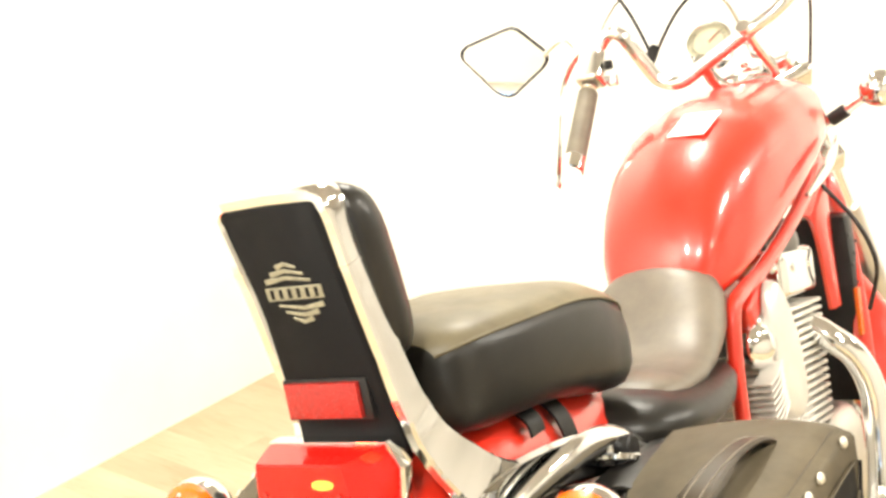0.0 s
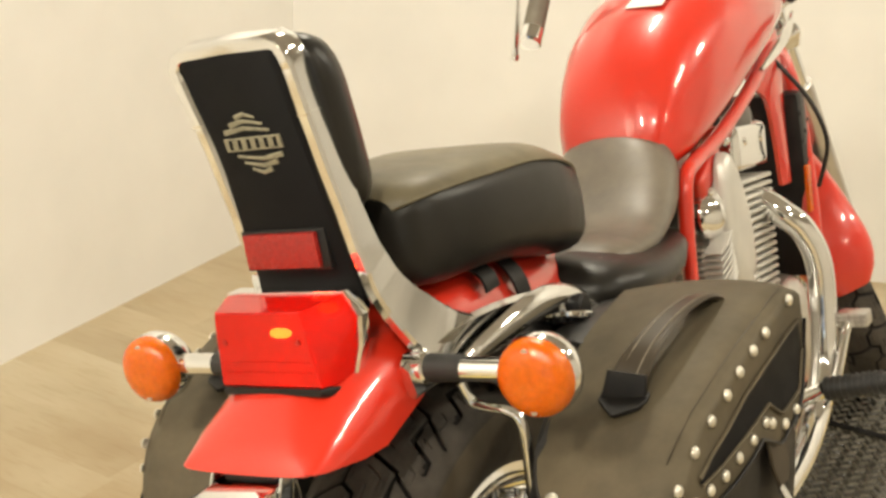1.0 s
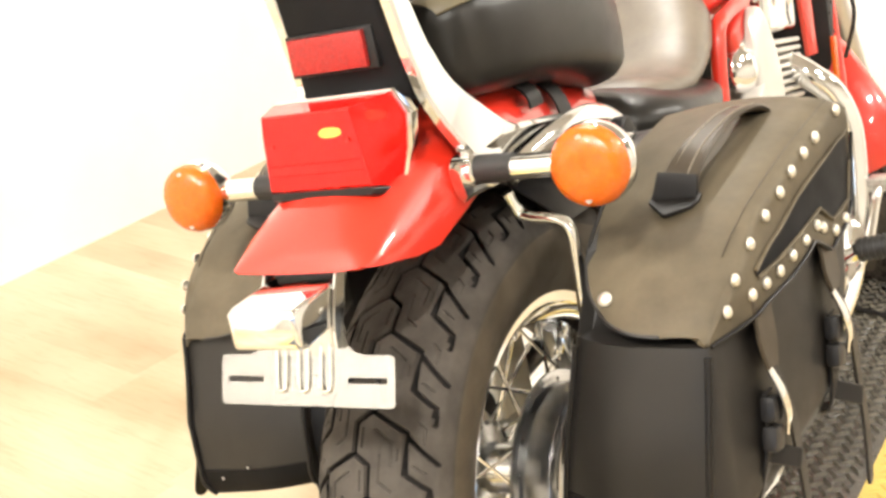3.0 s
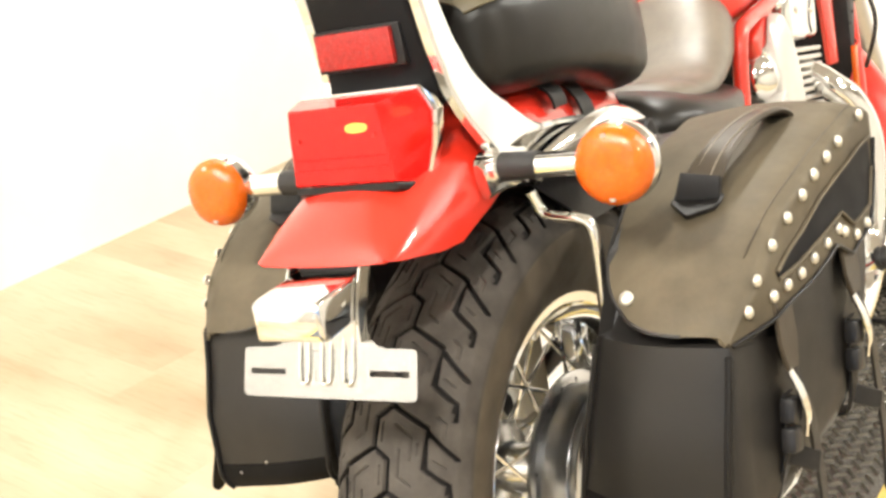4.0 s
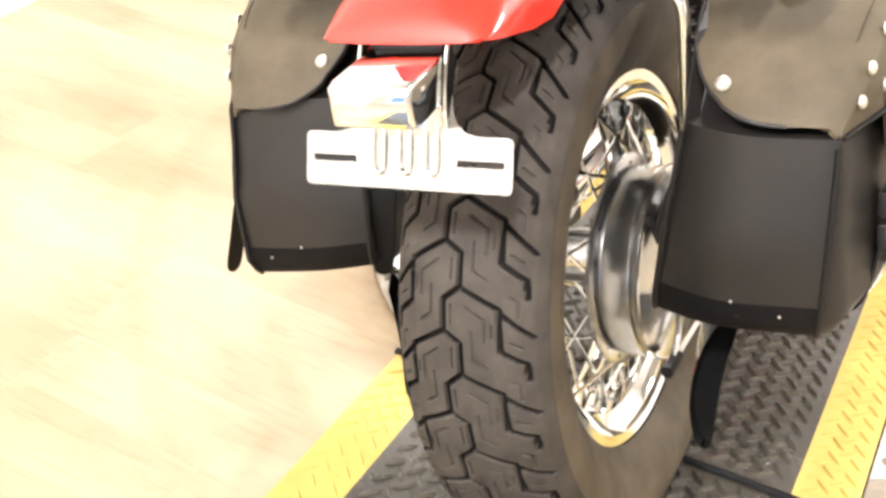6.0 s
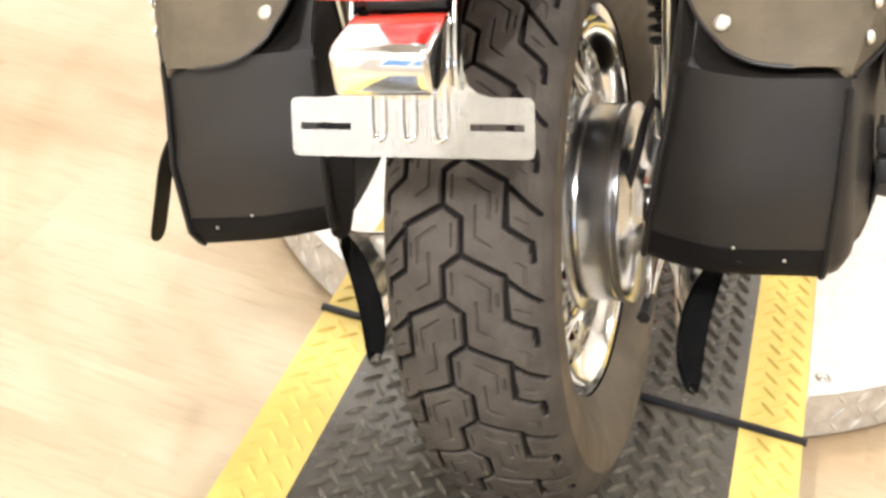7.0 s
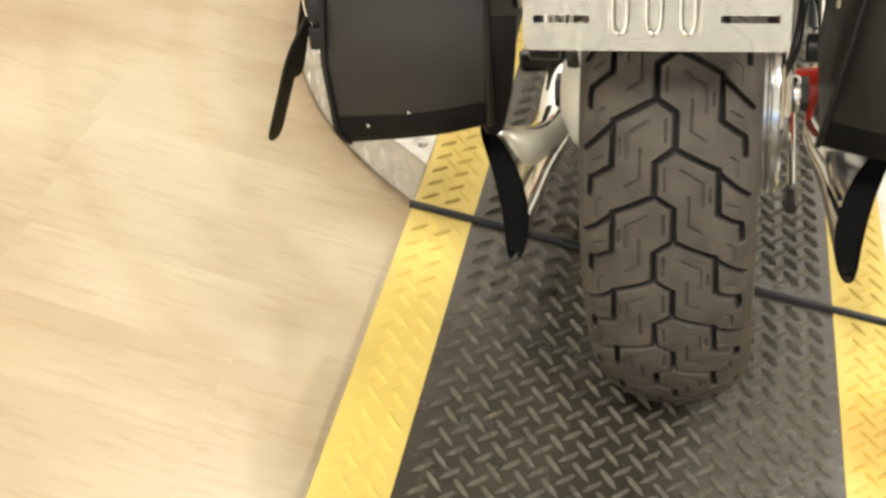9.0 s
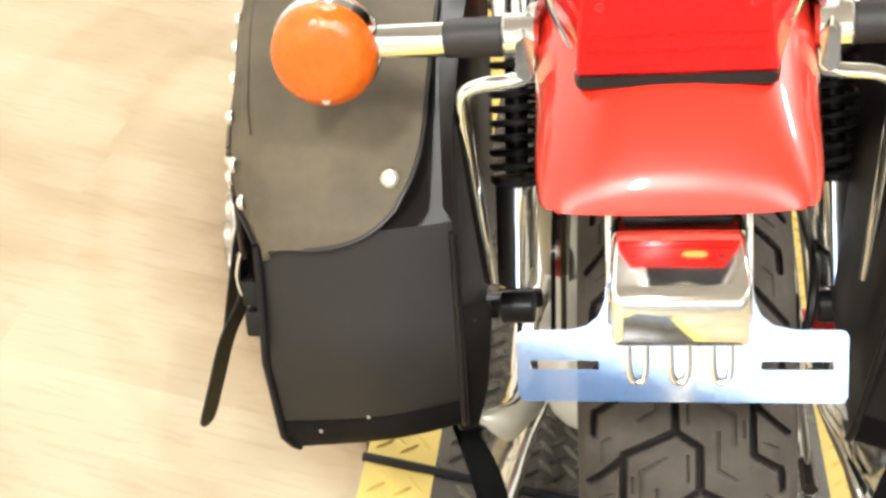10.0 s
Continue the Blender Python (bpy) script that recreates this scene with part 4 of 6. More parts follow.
# the scooped seat carries its pale reflection as colour
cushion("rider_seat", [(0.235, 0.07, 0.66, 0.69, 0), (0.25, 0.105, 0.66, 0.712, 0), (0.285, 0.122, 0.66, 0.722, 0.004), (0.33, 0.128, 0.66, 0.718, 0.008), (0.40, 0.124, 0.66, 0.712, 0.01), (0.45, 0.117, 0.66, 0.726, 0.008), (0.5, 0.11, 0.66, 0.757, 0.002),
                       (0.54, 0.102, 0.66, 0.789, 0), (0.57, 0.093, 0.668, 0.806, 0), (0.592, 0.078, 0.68, 0.808, 0), (0.604, 0.05, 0.7, 0.795, 0), (0.608, 0.02, 0.72, 0.78, 0)], "grey-black vinyl scooped rider seat, reflected light in its colour", mt=SHEEN_VINYL, k=2.2)
# straps over the fender
for y0 in (0.01, 0.075):
    bm = nb()
    rows = []
    for dy in (-0.014, 0.014):
        ring = [p + V((0, 0, 0.0035)) for p in hood(y0 + dy, 0.0985, interp(y0 + dy, fy, fz), interp(y0, fy, fs) + 0.05)]
        rows.append(ring)
    sheet(bm, rows, 0.003)
    part("strap", bm, LEATHER_EDGE, bike, "black leather strap over the fender", 60)

# tank
ty_ = [0.553, 0.562, 0.585, 0.625, 0.68, 0.76, 0.86, 0.96, 1.05, 1.12, 1.17, 1.20, 1.205]
tw_ = [0.045, 0.072, 0.092, 0.106, 0.118, 0.129, 0.135, 0.132, 0.12, 0.102, 0.078, 0.045, 0.02]
tb_ = [0.752, 0.738, 0.73, 0.733, 0.748, 0.775, 0.81, 0.84, 0.862, 0.88, 0.895, 0.91, 0.915]
tt_ = [0.79, 0.818, 0.862, 0.91, 0.951, 0.984, 1.004, 1.013, 1.012, 1.004, 0.988, 0.955, 0.935]


def tank_ring(y, w, zb, zt, n=44):
    ring = []
    for i in range(n):
        a = 2 * math.pi * i / n
        cx, cz = math.cos(a), math.sin(a)
        zc = zb + (zt - zb) * 0.4
        x = w * math.copysign(abs(cx) ** (0.8 if cz > 0 else 0.62), cx)
        z = zc + ((zt - zc) if cz > 0 else (zc - zb)) * math.copysign(abs(cz) ** (0.66 if cz > 0 else 0.8), cz)
        ring.append(V((x, y, z)))
    return ring


yy = np.concatenate([[0.553, 0.556, 0.562, 0.572], np.linspace(0.585, 1.17, 26), [1.185, 1.195, 1.202, 1.205]])
bm = nb()
loft(bm, [tank_ring(float(y), interp(y, ty_, tw_), interp(y, ty_, tb_), interp(y, ty_, tt_)) for y in yy])
tank = part("fuel_tank", bm, RED, bike, "glossy red teardrop fuel tank", 70)
bm = nb()
rbox(bm, (0.021, 0.736, 0.9765), (0.062, 0.07, 0.0015), 0.0004, 1, Euler((radians(21), radians(2), radians(-6))).to_matrix())
part("card", bm, CARD, tank, "white paper card lying on the tank")
bm = nb()
revolve(bm, [(0.0, 0.045), (0.006, 0.047), (0.012, 0.043), (0.018, 0.034), (0.02, 0.0)], (0, 1.035, 1.009), (0, 0, 1), 32)
part("filler_cap", bm, CHROME, tank, "chrome filler cap")
bm = nb()
pts = smooth_path([(0.152, 0.80, 0.84), (0.16, 0.88, 0.865), (0.154, 0.96, 0.885), (0.14, 1.03, 0.9)], 5)
bar(bm, pts, [0.008 + 0.016 * math.sin(math.pi * i / (len(pts) - 1)) for i in range(len(pts))], 0.006, (0, -0.2, 1), 0.002)
part("side_emblem", bm, CHROME, tank, "chrome emblem strip")


# red cover beside the steering head
bm = nb()
outer = smooth_path([(0.07, 1.13, 0.91), (0.082, 1.125, 0.82), (0.08, 1.12, 0.72), (0.08, 1.115, 0.6)], 6)
inner = smooth_path([(0.06, 0.97, 0.87), (0.068, 1.0, 0.79), (0.076, 1.05, 0.745), (0.078, 1.068, 0.6)], 6)
sheet(bm, [[a.lerp(b, t) + V((0.006 * math.sin(math.pi * t), 0, 0)) for t in (0, 0.25, 0.5, 0.75, 1)] for a, b in zip(inner, outer)], 0.008)
part("neck_cover", bm, RED, bike, "glossy red steering neck cover", 60)


# ---- saddlebags ----
CAST = simple("bright_cast_alloy", (0.62, 0.6, 0.56), rough=0.42, metal=0.45, vary=0.06, scale=14.0, bump=0.03)
# cast alloy as it looks when lit, the brightness put into the base colour
LIT_ALLOY = simple("lit_alloy", (0.72, 0.69, 0.6), rough=0.4, metal=0.2, vary=0.06, scale=14.0, bump=0.03)
STITCH = simple("pale_stitching", (0.2, 0.17, 0.13), rough=0.7, vary=0.3, scale=300.0)
TOPLINE = [(-0.167, 0.535), (-0.158, 0.55), (-0.14, 0.568), (-0.115, 0.589), (-0.09, 0.607), (-0.05, 0.630), (0.0, 0.648), (0.05, 0.661), (0.1, 0.671), (0.14, 0.676), (0.165, 0.68), (0.186, 0.68), (0.2, 0.674)]
XO_Y, XO_X = [-0.185, -0.135, -0.1, 0.0, 0.1, 0.19], [0.304, 0.3175, 0.3265, 0.343, 0.353, 0.357]


def top_z(y):
    return interp(y, [p[0] for p in TOPLINE], [p[1] for p in TOPLINE])


def clamp(v):
    return max(0.0, min(1.0, v))


def belly(y, z):
    """The outer side swells below the upper row of studs."""
    return 0.010 * clamp((0.615 - z) / 0.045) * clamp((y + 0.16) / 0.05)


def saddlebag(sx, bulge=0.0):
    bag = thing("saddlebag", (0.25 * sx, 0.03, 0.354), label="black leather studded saddlebag with buckled straps beside the fender", category="saddlebag", group="saddlebags")
    right = sx > 0
    # the pouch by height, from its bottom (0) to the lid (1): rear face, its seam, its inner edge and the front
    hv = [0.0, 0.05, 0.12, 0.5, 1.0]
    rear_y = [-0.171, -0.179, -0.182, -0.179, -0.163] if right else [-0.176, -0.184, -0.187, -0.181, -0.158]
    seam_x = [0.291, 0.295, 0.298, 0.306, 0.314] if right else [0.304, 0.311, 0.318, 0.322, 0.317]
    inner_x = [0.134, 0.135, 0.138, 0.152, 0.172] if right else [0.17, 0.169, 0.168, 0.166, 0.166]
    front_y = [0.085, 0.1, 0.115, 0.15, 0.19]

    def xo(y):
        return interp(y, XO_Y, XO_X) + bulge * clamp((y + 0.18) / 0.1)

    def low_z_at(y):
        return interp(y, [-0.17, -0.05, 0.07, 0.13], [0.352, 0.367, 0.399, 0.418] if right else [0.345, 0.353, 0.378, 0.395])

    def back(t, y):
        """The rear face turns forward towards the wheel."""
        return (0.03 if right else 0.015) * max(0.0, (0.55 - t) / 0.55) ** 1.7 * clamp((0.06 - y) / 0.12)

    def on_rear(t, v, off=0.0):
        y = interp(v, hv, rear_y)
        x = lerp(interp(v, hv, inner_x), interp(v, hv, seam_x), t)
        tilt = (1 - t) * (-0.003 if right else 0.016) * (1 - v)
        puff = 0.004 * math.sin(math.pi * t) * math.sin(math.pi * min(1, v * 1.2))
        return V((x * sx, y + back(t, y) + off - puff, lerp(low_z_at(y), top_z(y), v) + tilt))

    def ring(v, inset):
        rc = 0.03
        yr, yf, xs, xi = interp(v, hv, rear_y), interp(v, hv, front_y), interp(v, hv, seam_x), interp(v, hv, inner_x)
        pts = [on_rear(t, v) for t in (0, 0.1, 0.2, 0.3, 0.42, 0.55, 0.7, 0.85, 1)]

        def side(y):
            return xo(y) + 0.006 * clamp((0.85 - v) / 0.1) - 0.012 * clamp((0.12 - v) / 0.12)

        def put(x, y):
            pts.append(V((x * sx, y, lerp(low_z_at(y), top_z(y), v))))

        for a in (20, 40, 60, 75, 90):
            put(lerp(xs, side(yr + rc), math.sin(radians(a))), yr + rc * (1 - math.cos(radians(a))))
        for t in (0.12, 0.25, 0.4, 0.55, 0.7, 0.85, 1):
            y = lerp(yr + rc, yf - 0.025, t)
            put(side(y) + 0.0025 * math.sin(y * 47 + v * 5), y)
        for a in (30, 60, 90):
            put(side(yf - 0.025) - 0.03 * (1 - math.cos(radians(a))), yf - 0.025 + 0.025 * math.sin(radians(a)))
        for t in (0.3, 0.6, 0.9):
            put(lerp(side(yf) - 0.03, xi, t), yf)
        for t in (0.05, 0.3, 0.6, 0.85):
            put(xi, lerp(yf, yr + back(0, yr), t))
        c = V((0.245 * sx, 0.0, 0))
        for p in pts:
            d = V((c.x - p.x, c.y - p.y, 0)).normalized() * inset
            p += d
        return pts

    bm = nb()
    loft(bm, [ring(0, 0.03), ring(0, 0.012), ring(0.018, 0.004), ring(0.05, 0), ring(0.12, 0), ring(0.22, 0), ring(0.36, 0), ring(0.5, 0), ring(0.65, 0), ring(0.78, 0), ring(0.9, 0), ring(0.98, 0.002), ring(0.99, 0.02)])
    body = part("body", bm, LEATHER, bag, "black leather pouch", 50)
    # piping along both edges of the rear face
    for t in (0.0, 1.0):
        bm = nb()
        tube(bm, [on_rear(t, v, -0.0012) for v in (0.03, 0.06, 0.12, 0.2, 0.35, 0.5, 0.65, 0.8, 0.95)], 0.0034, 8)
        part("piping", bm, LEATHER_EDGE, body)
    bm = nb()
    sheet(bm, [[on_rear(t, v, -0.0012) for t in (0.02, 0.1, 0.2, 0.3, 0.42, 0.6, 0.8, 0.98)] for v in (0.03, 0.06, 0.1, 0.15, 0.19)], 0.0016)
    part("bottom_band", bm, PANEL, body, "darker leather band")
    for tx, vv in ((0.5, 0.205), (0.78, 0.14)):
        bm = nb()
        dome(bm, on_rear(tx, vv, -0.002), (0, -1, 0), 0.0018, 0.001, 8, 3)
        part("rivet", bm, ALLOY, body)

    # lid: a sheet over the top and the back
    bm = nb()
    rows = []
    # the rear lip sweeps up to the inner edge in a quarter of an ellipse
    run = [0.0]
    for (ya, za), (yb, zb) in zip(TOPLINE, TOPLINE[1:]):
        run.append(run[-1] + math.hypot(yb - ya, zb - za))
    s0 = 0.012 if sx > 0 else 0.0
    LIP = 2.8 if right else 3.0
    sweep = 0.112 + s0
    steps = [s0 + (sweep - s0) * (i / 18) ** 1.7 for i in range(19)] + [lerp(sweep, run[-1], i / 12) for i in range(1, 13)]
    for s_ in steps:
        y, z = interp(s_, run, [p[0] for p in TOPLINE]), interp(s_, run, [p[1] for p in TOPLINE])
        f = max(0.0, (sweep - s_) / (sweep - s0)) * 0.998
        xin = (0.168 if right else 0.188) + (xo(y) - (0.184 if right else 0.196)) * 0.95 * (1 - (1 - f ** LIP) ** (1 / LIP))
        nrm = 0.0045
        rows.append([V((lerp(xin, xo(y) + 0.001, t) * sx, y - 0.003 * clamp((0.64 - z) / 0.05) + back((lerp(xin, xo(y), t) - 0.17) / (xo(y) - 0.17), y), z + nrm * (1 if y > -0.15 else 0.4) - 0.0085 * (max(0, t - 0.85) / 0.15) ** 2 + (0.001 + 0.009 * clamp((y + 0.15) / 0.2)) * math.sin(math.pi * t))) for t in (0, 0.1, 0.25, 0.4, 0.55, 0.7, 0.85, 0.9, 0.95, 0.98, 1)])
    lip = [r[0] + V((0, -0.001, 0.001)) for r in rows[:24]]
    sheet(bm, rows, 0.004)
    lid = part("lid", bm, LID_LEATHER, bag, "black leather lid flap", 55)
    # side flap of the lid, pointed where the second strap leaves it
    low_y = [-0.167, -0.1556, -0.1234, -0.0835, -0.0312, 0.03, 0.0434, 0.068, 0.082, 0.115, 0.142, 0.182, 0.2]
    low_z = [0.536, 0.539, 0.5435, 0.5515, 0.558, 0.574, 0.566, 0.553, 0.558, 0.566, 0.578, 0.61, 0.65]
    bm = nb()
    rows = []
    for i in range(69):
        y = -0.161 + 0.358 * i / 68
        zt = top_z(y) - 0.004
        zl = min(interp(y, low_y, low_z), zt - 0.002)
        turn_in = [V(((xo(y) - 0.012) * sx, y, zt + 0.004)), V(((xo(y) - 0.001) * sx, y, zt + 0.0035))]
        rows.append(turn_in + [V(((xo(y) + belly(y, lerp(zt, zl, t)) + 0.0035 - (0.0012 if t == 0 else 0)) * sx, y, lerp(zt, zl, t))) for t in (0, 0.06, 0.2, 0.35, 0.5, 0.65, 0.8, 0.95, 1)])
    sheet(bm, rows, 0.0035)
    flap = part("side_flap", bm, LID_LEATHER, lid, "studded leather side flap", 55)
    bm = nb()
    tube(bm, [r[-1] + V((0.0022 * sx, 0, 0)) for r in rows], 0.0021, 6)
    part("flap_edge", bm, LEATHER_EDGE, lid)
    # dark inset panel between the stud rows
    bm = nb()
    rows = []
    for i in range(41):
        y = -0.09 + 0.268 * i / 40
        zu = interp(y, [-0.09, -0.06, -0.024, 0.027, 0.087, 0.142, 0.18], [0.5845, 0.5957, 0.6055, 0.6227, 0.6357, 0.645, 0.648])
        zl = interp(y, [-0.09, -0.05, 0.003, 0.066, 0.0685, 0.082, 0.139, 0.18], [0.5775, 0.5805, 0.5885, 0.5975, 0.5935, 0.5795, 0.5845, 0.618])
        rows.append([V(((xo(y) + belly(y, lerp(zu, zl, t)) + 0.0052) * sx, y, lerp(zu, zl, t))) for t in (0, 0.25, 0.5, 0.75, 1)])
    sheet(bm, rows, 0.0012)
    part("inset_panel", bm, PANEL, lid, "smooth dark inset panel")
    for edge in (0, 4):
        bm = nb()
        tube(bm, [r[edge] + V((0.0008 * sx, 0, 0)) for r in rows], 0.0019, 6)
        part("inset_piping", bm, LID_LEATHER, lid)
    # piping along the lid's rear lip and its outer edge, with a stitched seam
    bm = nb()
    tube(bm, lip, 0.0018, 6)
    part("lid_piping", bm, LEATHER, lid)
    bm = nb()
    tube(bm, [V(((xo(y) - 0.0105) * sx, y - (0.004 if top_z(y) < 0.62 else 0), top_z(y) + 0.0032)) for y in np.linspace(-0.1, 0.175, 40)], 0.0007, 5)
    part("lid_stitching", bm, HANDLE_LEATHER, lid)
    # snap and studs
    bm = nb()
    dome(bm, ((0.2095 if right else 0.212) * sx, -0.1365 if right else -0.134, 0.5755 if right else 0.578), (0, -0.78, 0.62), 0.0075, 0.004)
    part("snap", bm, STUD, lid, "round chrome snap")
    stud = None
    upper = [(-0.137, 0.5615), (-0.12, 0.5855), (-0.082, 0.6068), (-0.0439, 0.6223), (-0.0101, 0.6351), (0.0207, 0.647), (0.0555, 0.6563), (0.088, 0.664), (0.16, 0.6755)]
    lower = [(-0.1055, 0.5664), (-0.0787, 0.5684), (-0.0502, 0.5703), (-0.0197, 0.5755), (0.0138, 0.5797), (0.0478, 0.5843), (0.0591, 0.5788), (0.0846, 0.568), (0.1172, 0.5708)]
    for k, (y, z) in enumerate(upper + lower):
        if stud is None:
            bm = nb()
            dome(bm, (0, 0, 0), (sx, 0, 0), 0.0062, 0.0042, 12, 4)
            stud = part("stud", bm, STUD, None)
            stud.parent = lid
            ob = stud
        else:
            ob = new("stud", stud.data)
            ob.parent = lid
        ob.matrix_local = Matrix.Translation(V(((xo(y) + belly(y, z) + 0.0045) * sx, y, z)) - V((0.25 * sx, 0.03, 0.354)))
    # carrying handle
    bm = nb()
    pts = smooth_path([(0.256 * sx, -0.043, 0.636), (0.259 * sx, -0.042, 0.65), (0.262 * sx, -0.036, 0.665), (0.269 * sx, -0.012, 0.683), (0.277 * sx, 0.025, 0.696), (0.283 * sx, 0.06, 0.701), (0.286 * sx, 0.095, 0.6995), (0.287 * sx, 0.12, 0.692), (0.287 * sx, 0.136, 0.681)], 5)
    bar(bm, pts, [interp(i / (len(pts) - 1), [0, 0.25, 0.6, 1], [0.038, 0.036, 0.026, 0.032]) for i in range(len(pts))], 0.006, (1, 0.12, 0), 0.0028)
    handle = part("handle", bm, HANDLE_LEATHER, lid, "arched leather carrying handle")
    bm = nb()
    for x0 in (-0.008, 0.008):
        tube(bm, [p + V((x0, -0.0006, 0.0034)) for p in pts[9:-3]], 0.0008, 5)
    part("handle_stitching", bm, STITCH, handle)
    bm = nb()
    bar(bm, [(0.2555 * sx, -0.0475, 0.639), (0.2585 * sx, -0.047, 0.652), (0.2605 * sx, -0.041, 0.668)], [0.047, 0.043, 0.04], 0.004, (1, 0.12, 0), 0.0015)
    part("handle_tab", bm, LEATHER_EDGE, lid, "black leather wrap round the handle end")
    bm = nb()
    bar(bm, [(0.2525 * sx, -0.07, 0.6345), (0.254 * sx, -0.056, 0.6405), (0.256 * sx, -0.045, 0.6455), (0.258 * sx, -0.036, 0.649)], [0.006, 0.046, 0.05, 0.046], 0.0045, (1, 0.12, 0), 0.0015)
    part("handle_tab", bm, LEATHER_EDGE, lid, "leather tab with a pointed end")
    bm = nb()
    bar(bm, [(0.286 * sx, 0.12, 0.6805), (0.287 * sx, 0.136, 0.683), (0.2885 * sx, 0.15, 0.681)], [0.03, 0.042, 0.012], 0.005, (1, 0.12, 0), 0.0015)
    part("handle_tab", bm, LEATHER_EDGE, lid, "black leather tab with a pointed end")
    # straps: a broad tongue from under the flap, a buckle, and a hanging end
    for y0, zb, zt, tip in ((-0.094, 0.49, 0.558, 0.31 if right else 0.296), (0.058, 0.512, 0.562, 0.29)):
        xa = (xo(y0) + 0.0125) * sx
        out = (0.0, 0.002, 0.001, 0.0) if right else (-0.028, -0.05, -0.066, -0.072)
        bm = nb()
        bar(bm, smooth_path([(xa - 0.003 * sx, y0 + 0.012, zt + 0.008), (xa, y0 + 0.008, lerp(zt, zb, 0.5)), (xa + 0.003 * sx, y0 + 0.003, zb + 0.006), (xa + 0.004 * sx, y0 + 0.001, zb - 0.006)], 5), [0.05] * 3 + [0.046] * 4 + [0.042, 0.038, 0.034, 0.03, 0.026, 0.023, 0.021, 0.02, 0.02], 0.0045, (0, 1, 0), 0.0015)
        strap = part("strap", bm, HANDLE_LEATHER, bag, "leather tongue strap with a hanging end")
        bm = nb()
        bar(bm, smooth_path([(xa + 0.005 * sx, y0, zb), (xa + 0.012 * sx, y0 + 0.01, zb - 0.045), (xa + 0.009 * sx + out[0], y0 + 0.026 * right, zb - 0.09), (xa + 0.008 * sx + out[1], y0 + 0.028 * right, lerp(zb - 0.09, tip, 0.5)), (xa + 0.008 * sx + out[2], y0 + 0.024 * right, tip + 0.012), (xa + 0.008 * sx + out[3], y0 + 0.022 * right, tip)], 5), [0.019] * 20 + [0.018, 0.017, 0.015, 0.012, 0.009, 0.004], 0.0034, (0, 1, 0) if right else (0.55, 0.83, 0), 0.001)
        part("strap_end", bm, LEATHER_EDGE, strap, "narrow hanging leather end")
        bm = nb()
        bow = smooth_path([(xa + 0.004 * sx, y0 - 0.008, zb + 0.004), (xa + 0.0115 * sx, y0 - 0.005, zb - 0.018), (xa + 0.0135 * sx, y0 + 0.0, zb - 0.042), (xa + 0.008 * sx, y0 + 0.006, zb - 0.066)], 5)
        bar(bm, bow, [interp(i / (len(bow) - 1), [0, 0.3, 0.75, 1], [0.008, 0.013, 0.012, 0.006]) for i in range(len(bow))], 0.004, (0, 1, 0), 0.0016)
        part("buckle", bm, CHROME, strap, "chrome buckle")
        bm = nb()
        bar(bm, smooth_path([(xa - 0.002 * sx, y0 - 0.004, zb - 0.02), (xa - 0.003 * sx, y0 - 0.008, zb - 0.06), (xa - 0.008 * sx, y0 - 0.014, 0.40), (xa - 0.025 * sx, y0 - 0.014, low_z_at(y0) - 0.004), (xa - 0.06 * sx, y0 - 0.012, low_z_at(y0) - 0.004)], 4), 0.024, 0.004, (0, 1, 0), 0.0012)
        lows = part("lower_strap", bm, LEATHER_EDGE, bag, "black strap under the pouch")
        bm = nb()
        for k, (dz, dy) in enumerate(((0.035, -0.008), (0.062, -0.014))):
            rbox(bm, (xa + 0.001 * sx, y0 + dy, zb - dz), (0.015, 0.027, 0.024), 0.005, 2, Euler((radians(-14), 0, 0)).to_matrix())
        part("strap_clip", bm, BLACK, lows, "black plastic strap clip")
        bm = nb()
        bar(bm, [(xa - 0.006 * sx, y0 - 0.012, 0.412), (xa + 0.006 * sx, y0 + 0.006, 0.4), (xa + 0.012 * sx, y0 + 0.018, 0.393)], 0.02, 0.004, (0, 0.4, 1), 0.0012)
        part("keeper_loop", bm, LEATHER_EDGE, lows)
    if right:
        # sewn-in care label, its print too small to read
        a_, b_ = V((xo(-0.11) - 0.002, -0.112, 0.372)), V((xo(-0.06), -0.062, 0.39))
        bm = nb()
        bar(bm, [a_, a_.lerp(b_, 0.5) + V((0.003, 0, -0.002)), b_], 0.013, 0.0008, (0.1, 0.25, -1), 0.0003)
        tag_ = part("care_label", bm, CARD, bag, "small white fabric label with dark print")
        bm = nb()
        for k in range(9):
            c = a_.lerp(b_, 0.12 + 0.095 * k) + V((0.0022, 0, -0.001))
            bar(bm, [c, c + (b_ - a_) * 0.06], 0.005, 0.001, (0.1, 0.25, -1), 0.0003)
        tagged(part("label_print", bm, PANEL, tag_), kind="stuff")
    if right:
        return bag
    # hanging flap on the inner side
    bm = nb()
    bar(bm, smooth_path([(0.157 * sx, -0.14, 0.466), (0.158 * sx, -0.148, 0.432), (0.164 * sx, -0.152, 0.385), (0.169 * sx, -0.153, 0.358), (0.17 * sx, -0.152, 0.348)], 5), [0.028] * 10 + [0.026, 0.025, 0.024, 0.023, 0.022, 0.021, 0.02, 0.019, 0.017, 0.013, 0.007], 0.006, (1, 0.5, 0), 0.002)
    part("inner_flap", bm, LEATHER_EDGE, bag, "hanging black leather flap")
    bm = nb()
    tube(bm, [V((0.16 * sx, -0.143, 0.435)), V((0.157 * sx, -0.144, 0.455))], 0.003, 6)
    part("inner_buckle", bm, CHROME, bag)
    return bag


saddlebag(1)
left_bag = saddlebag(-1, 0.011)
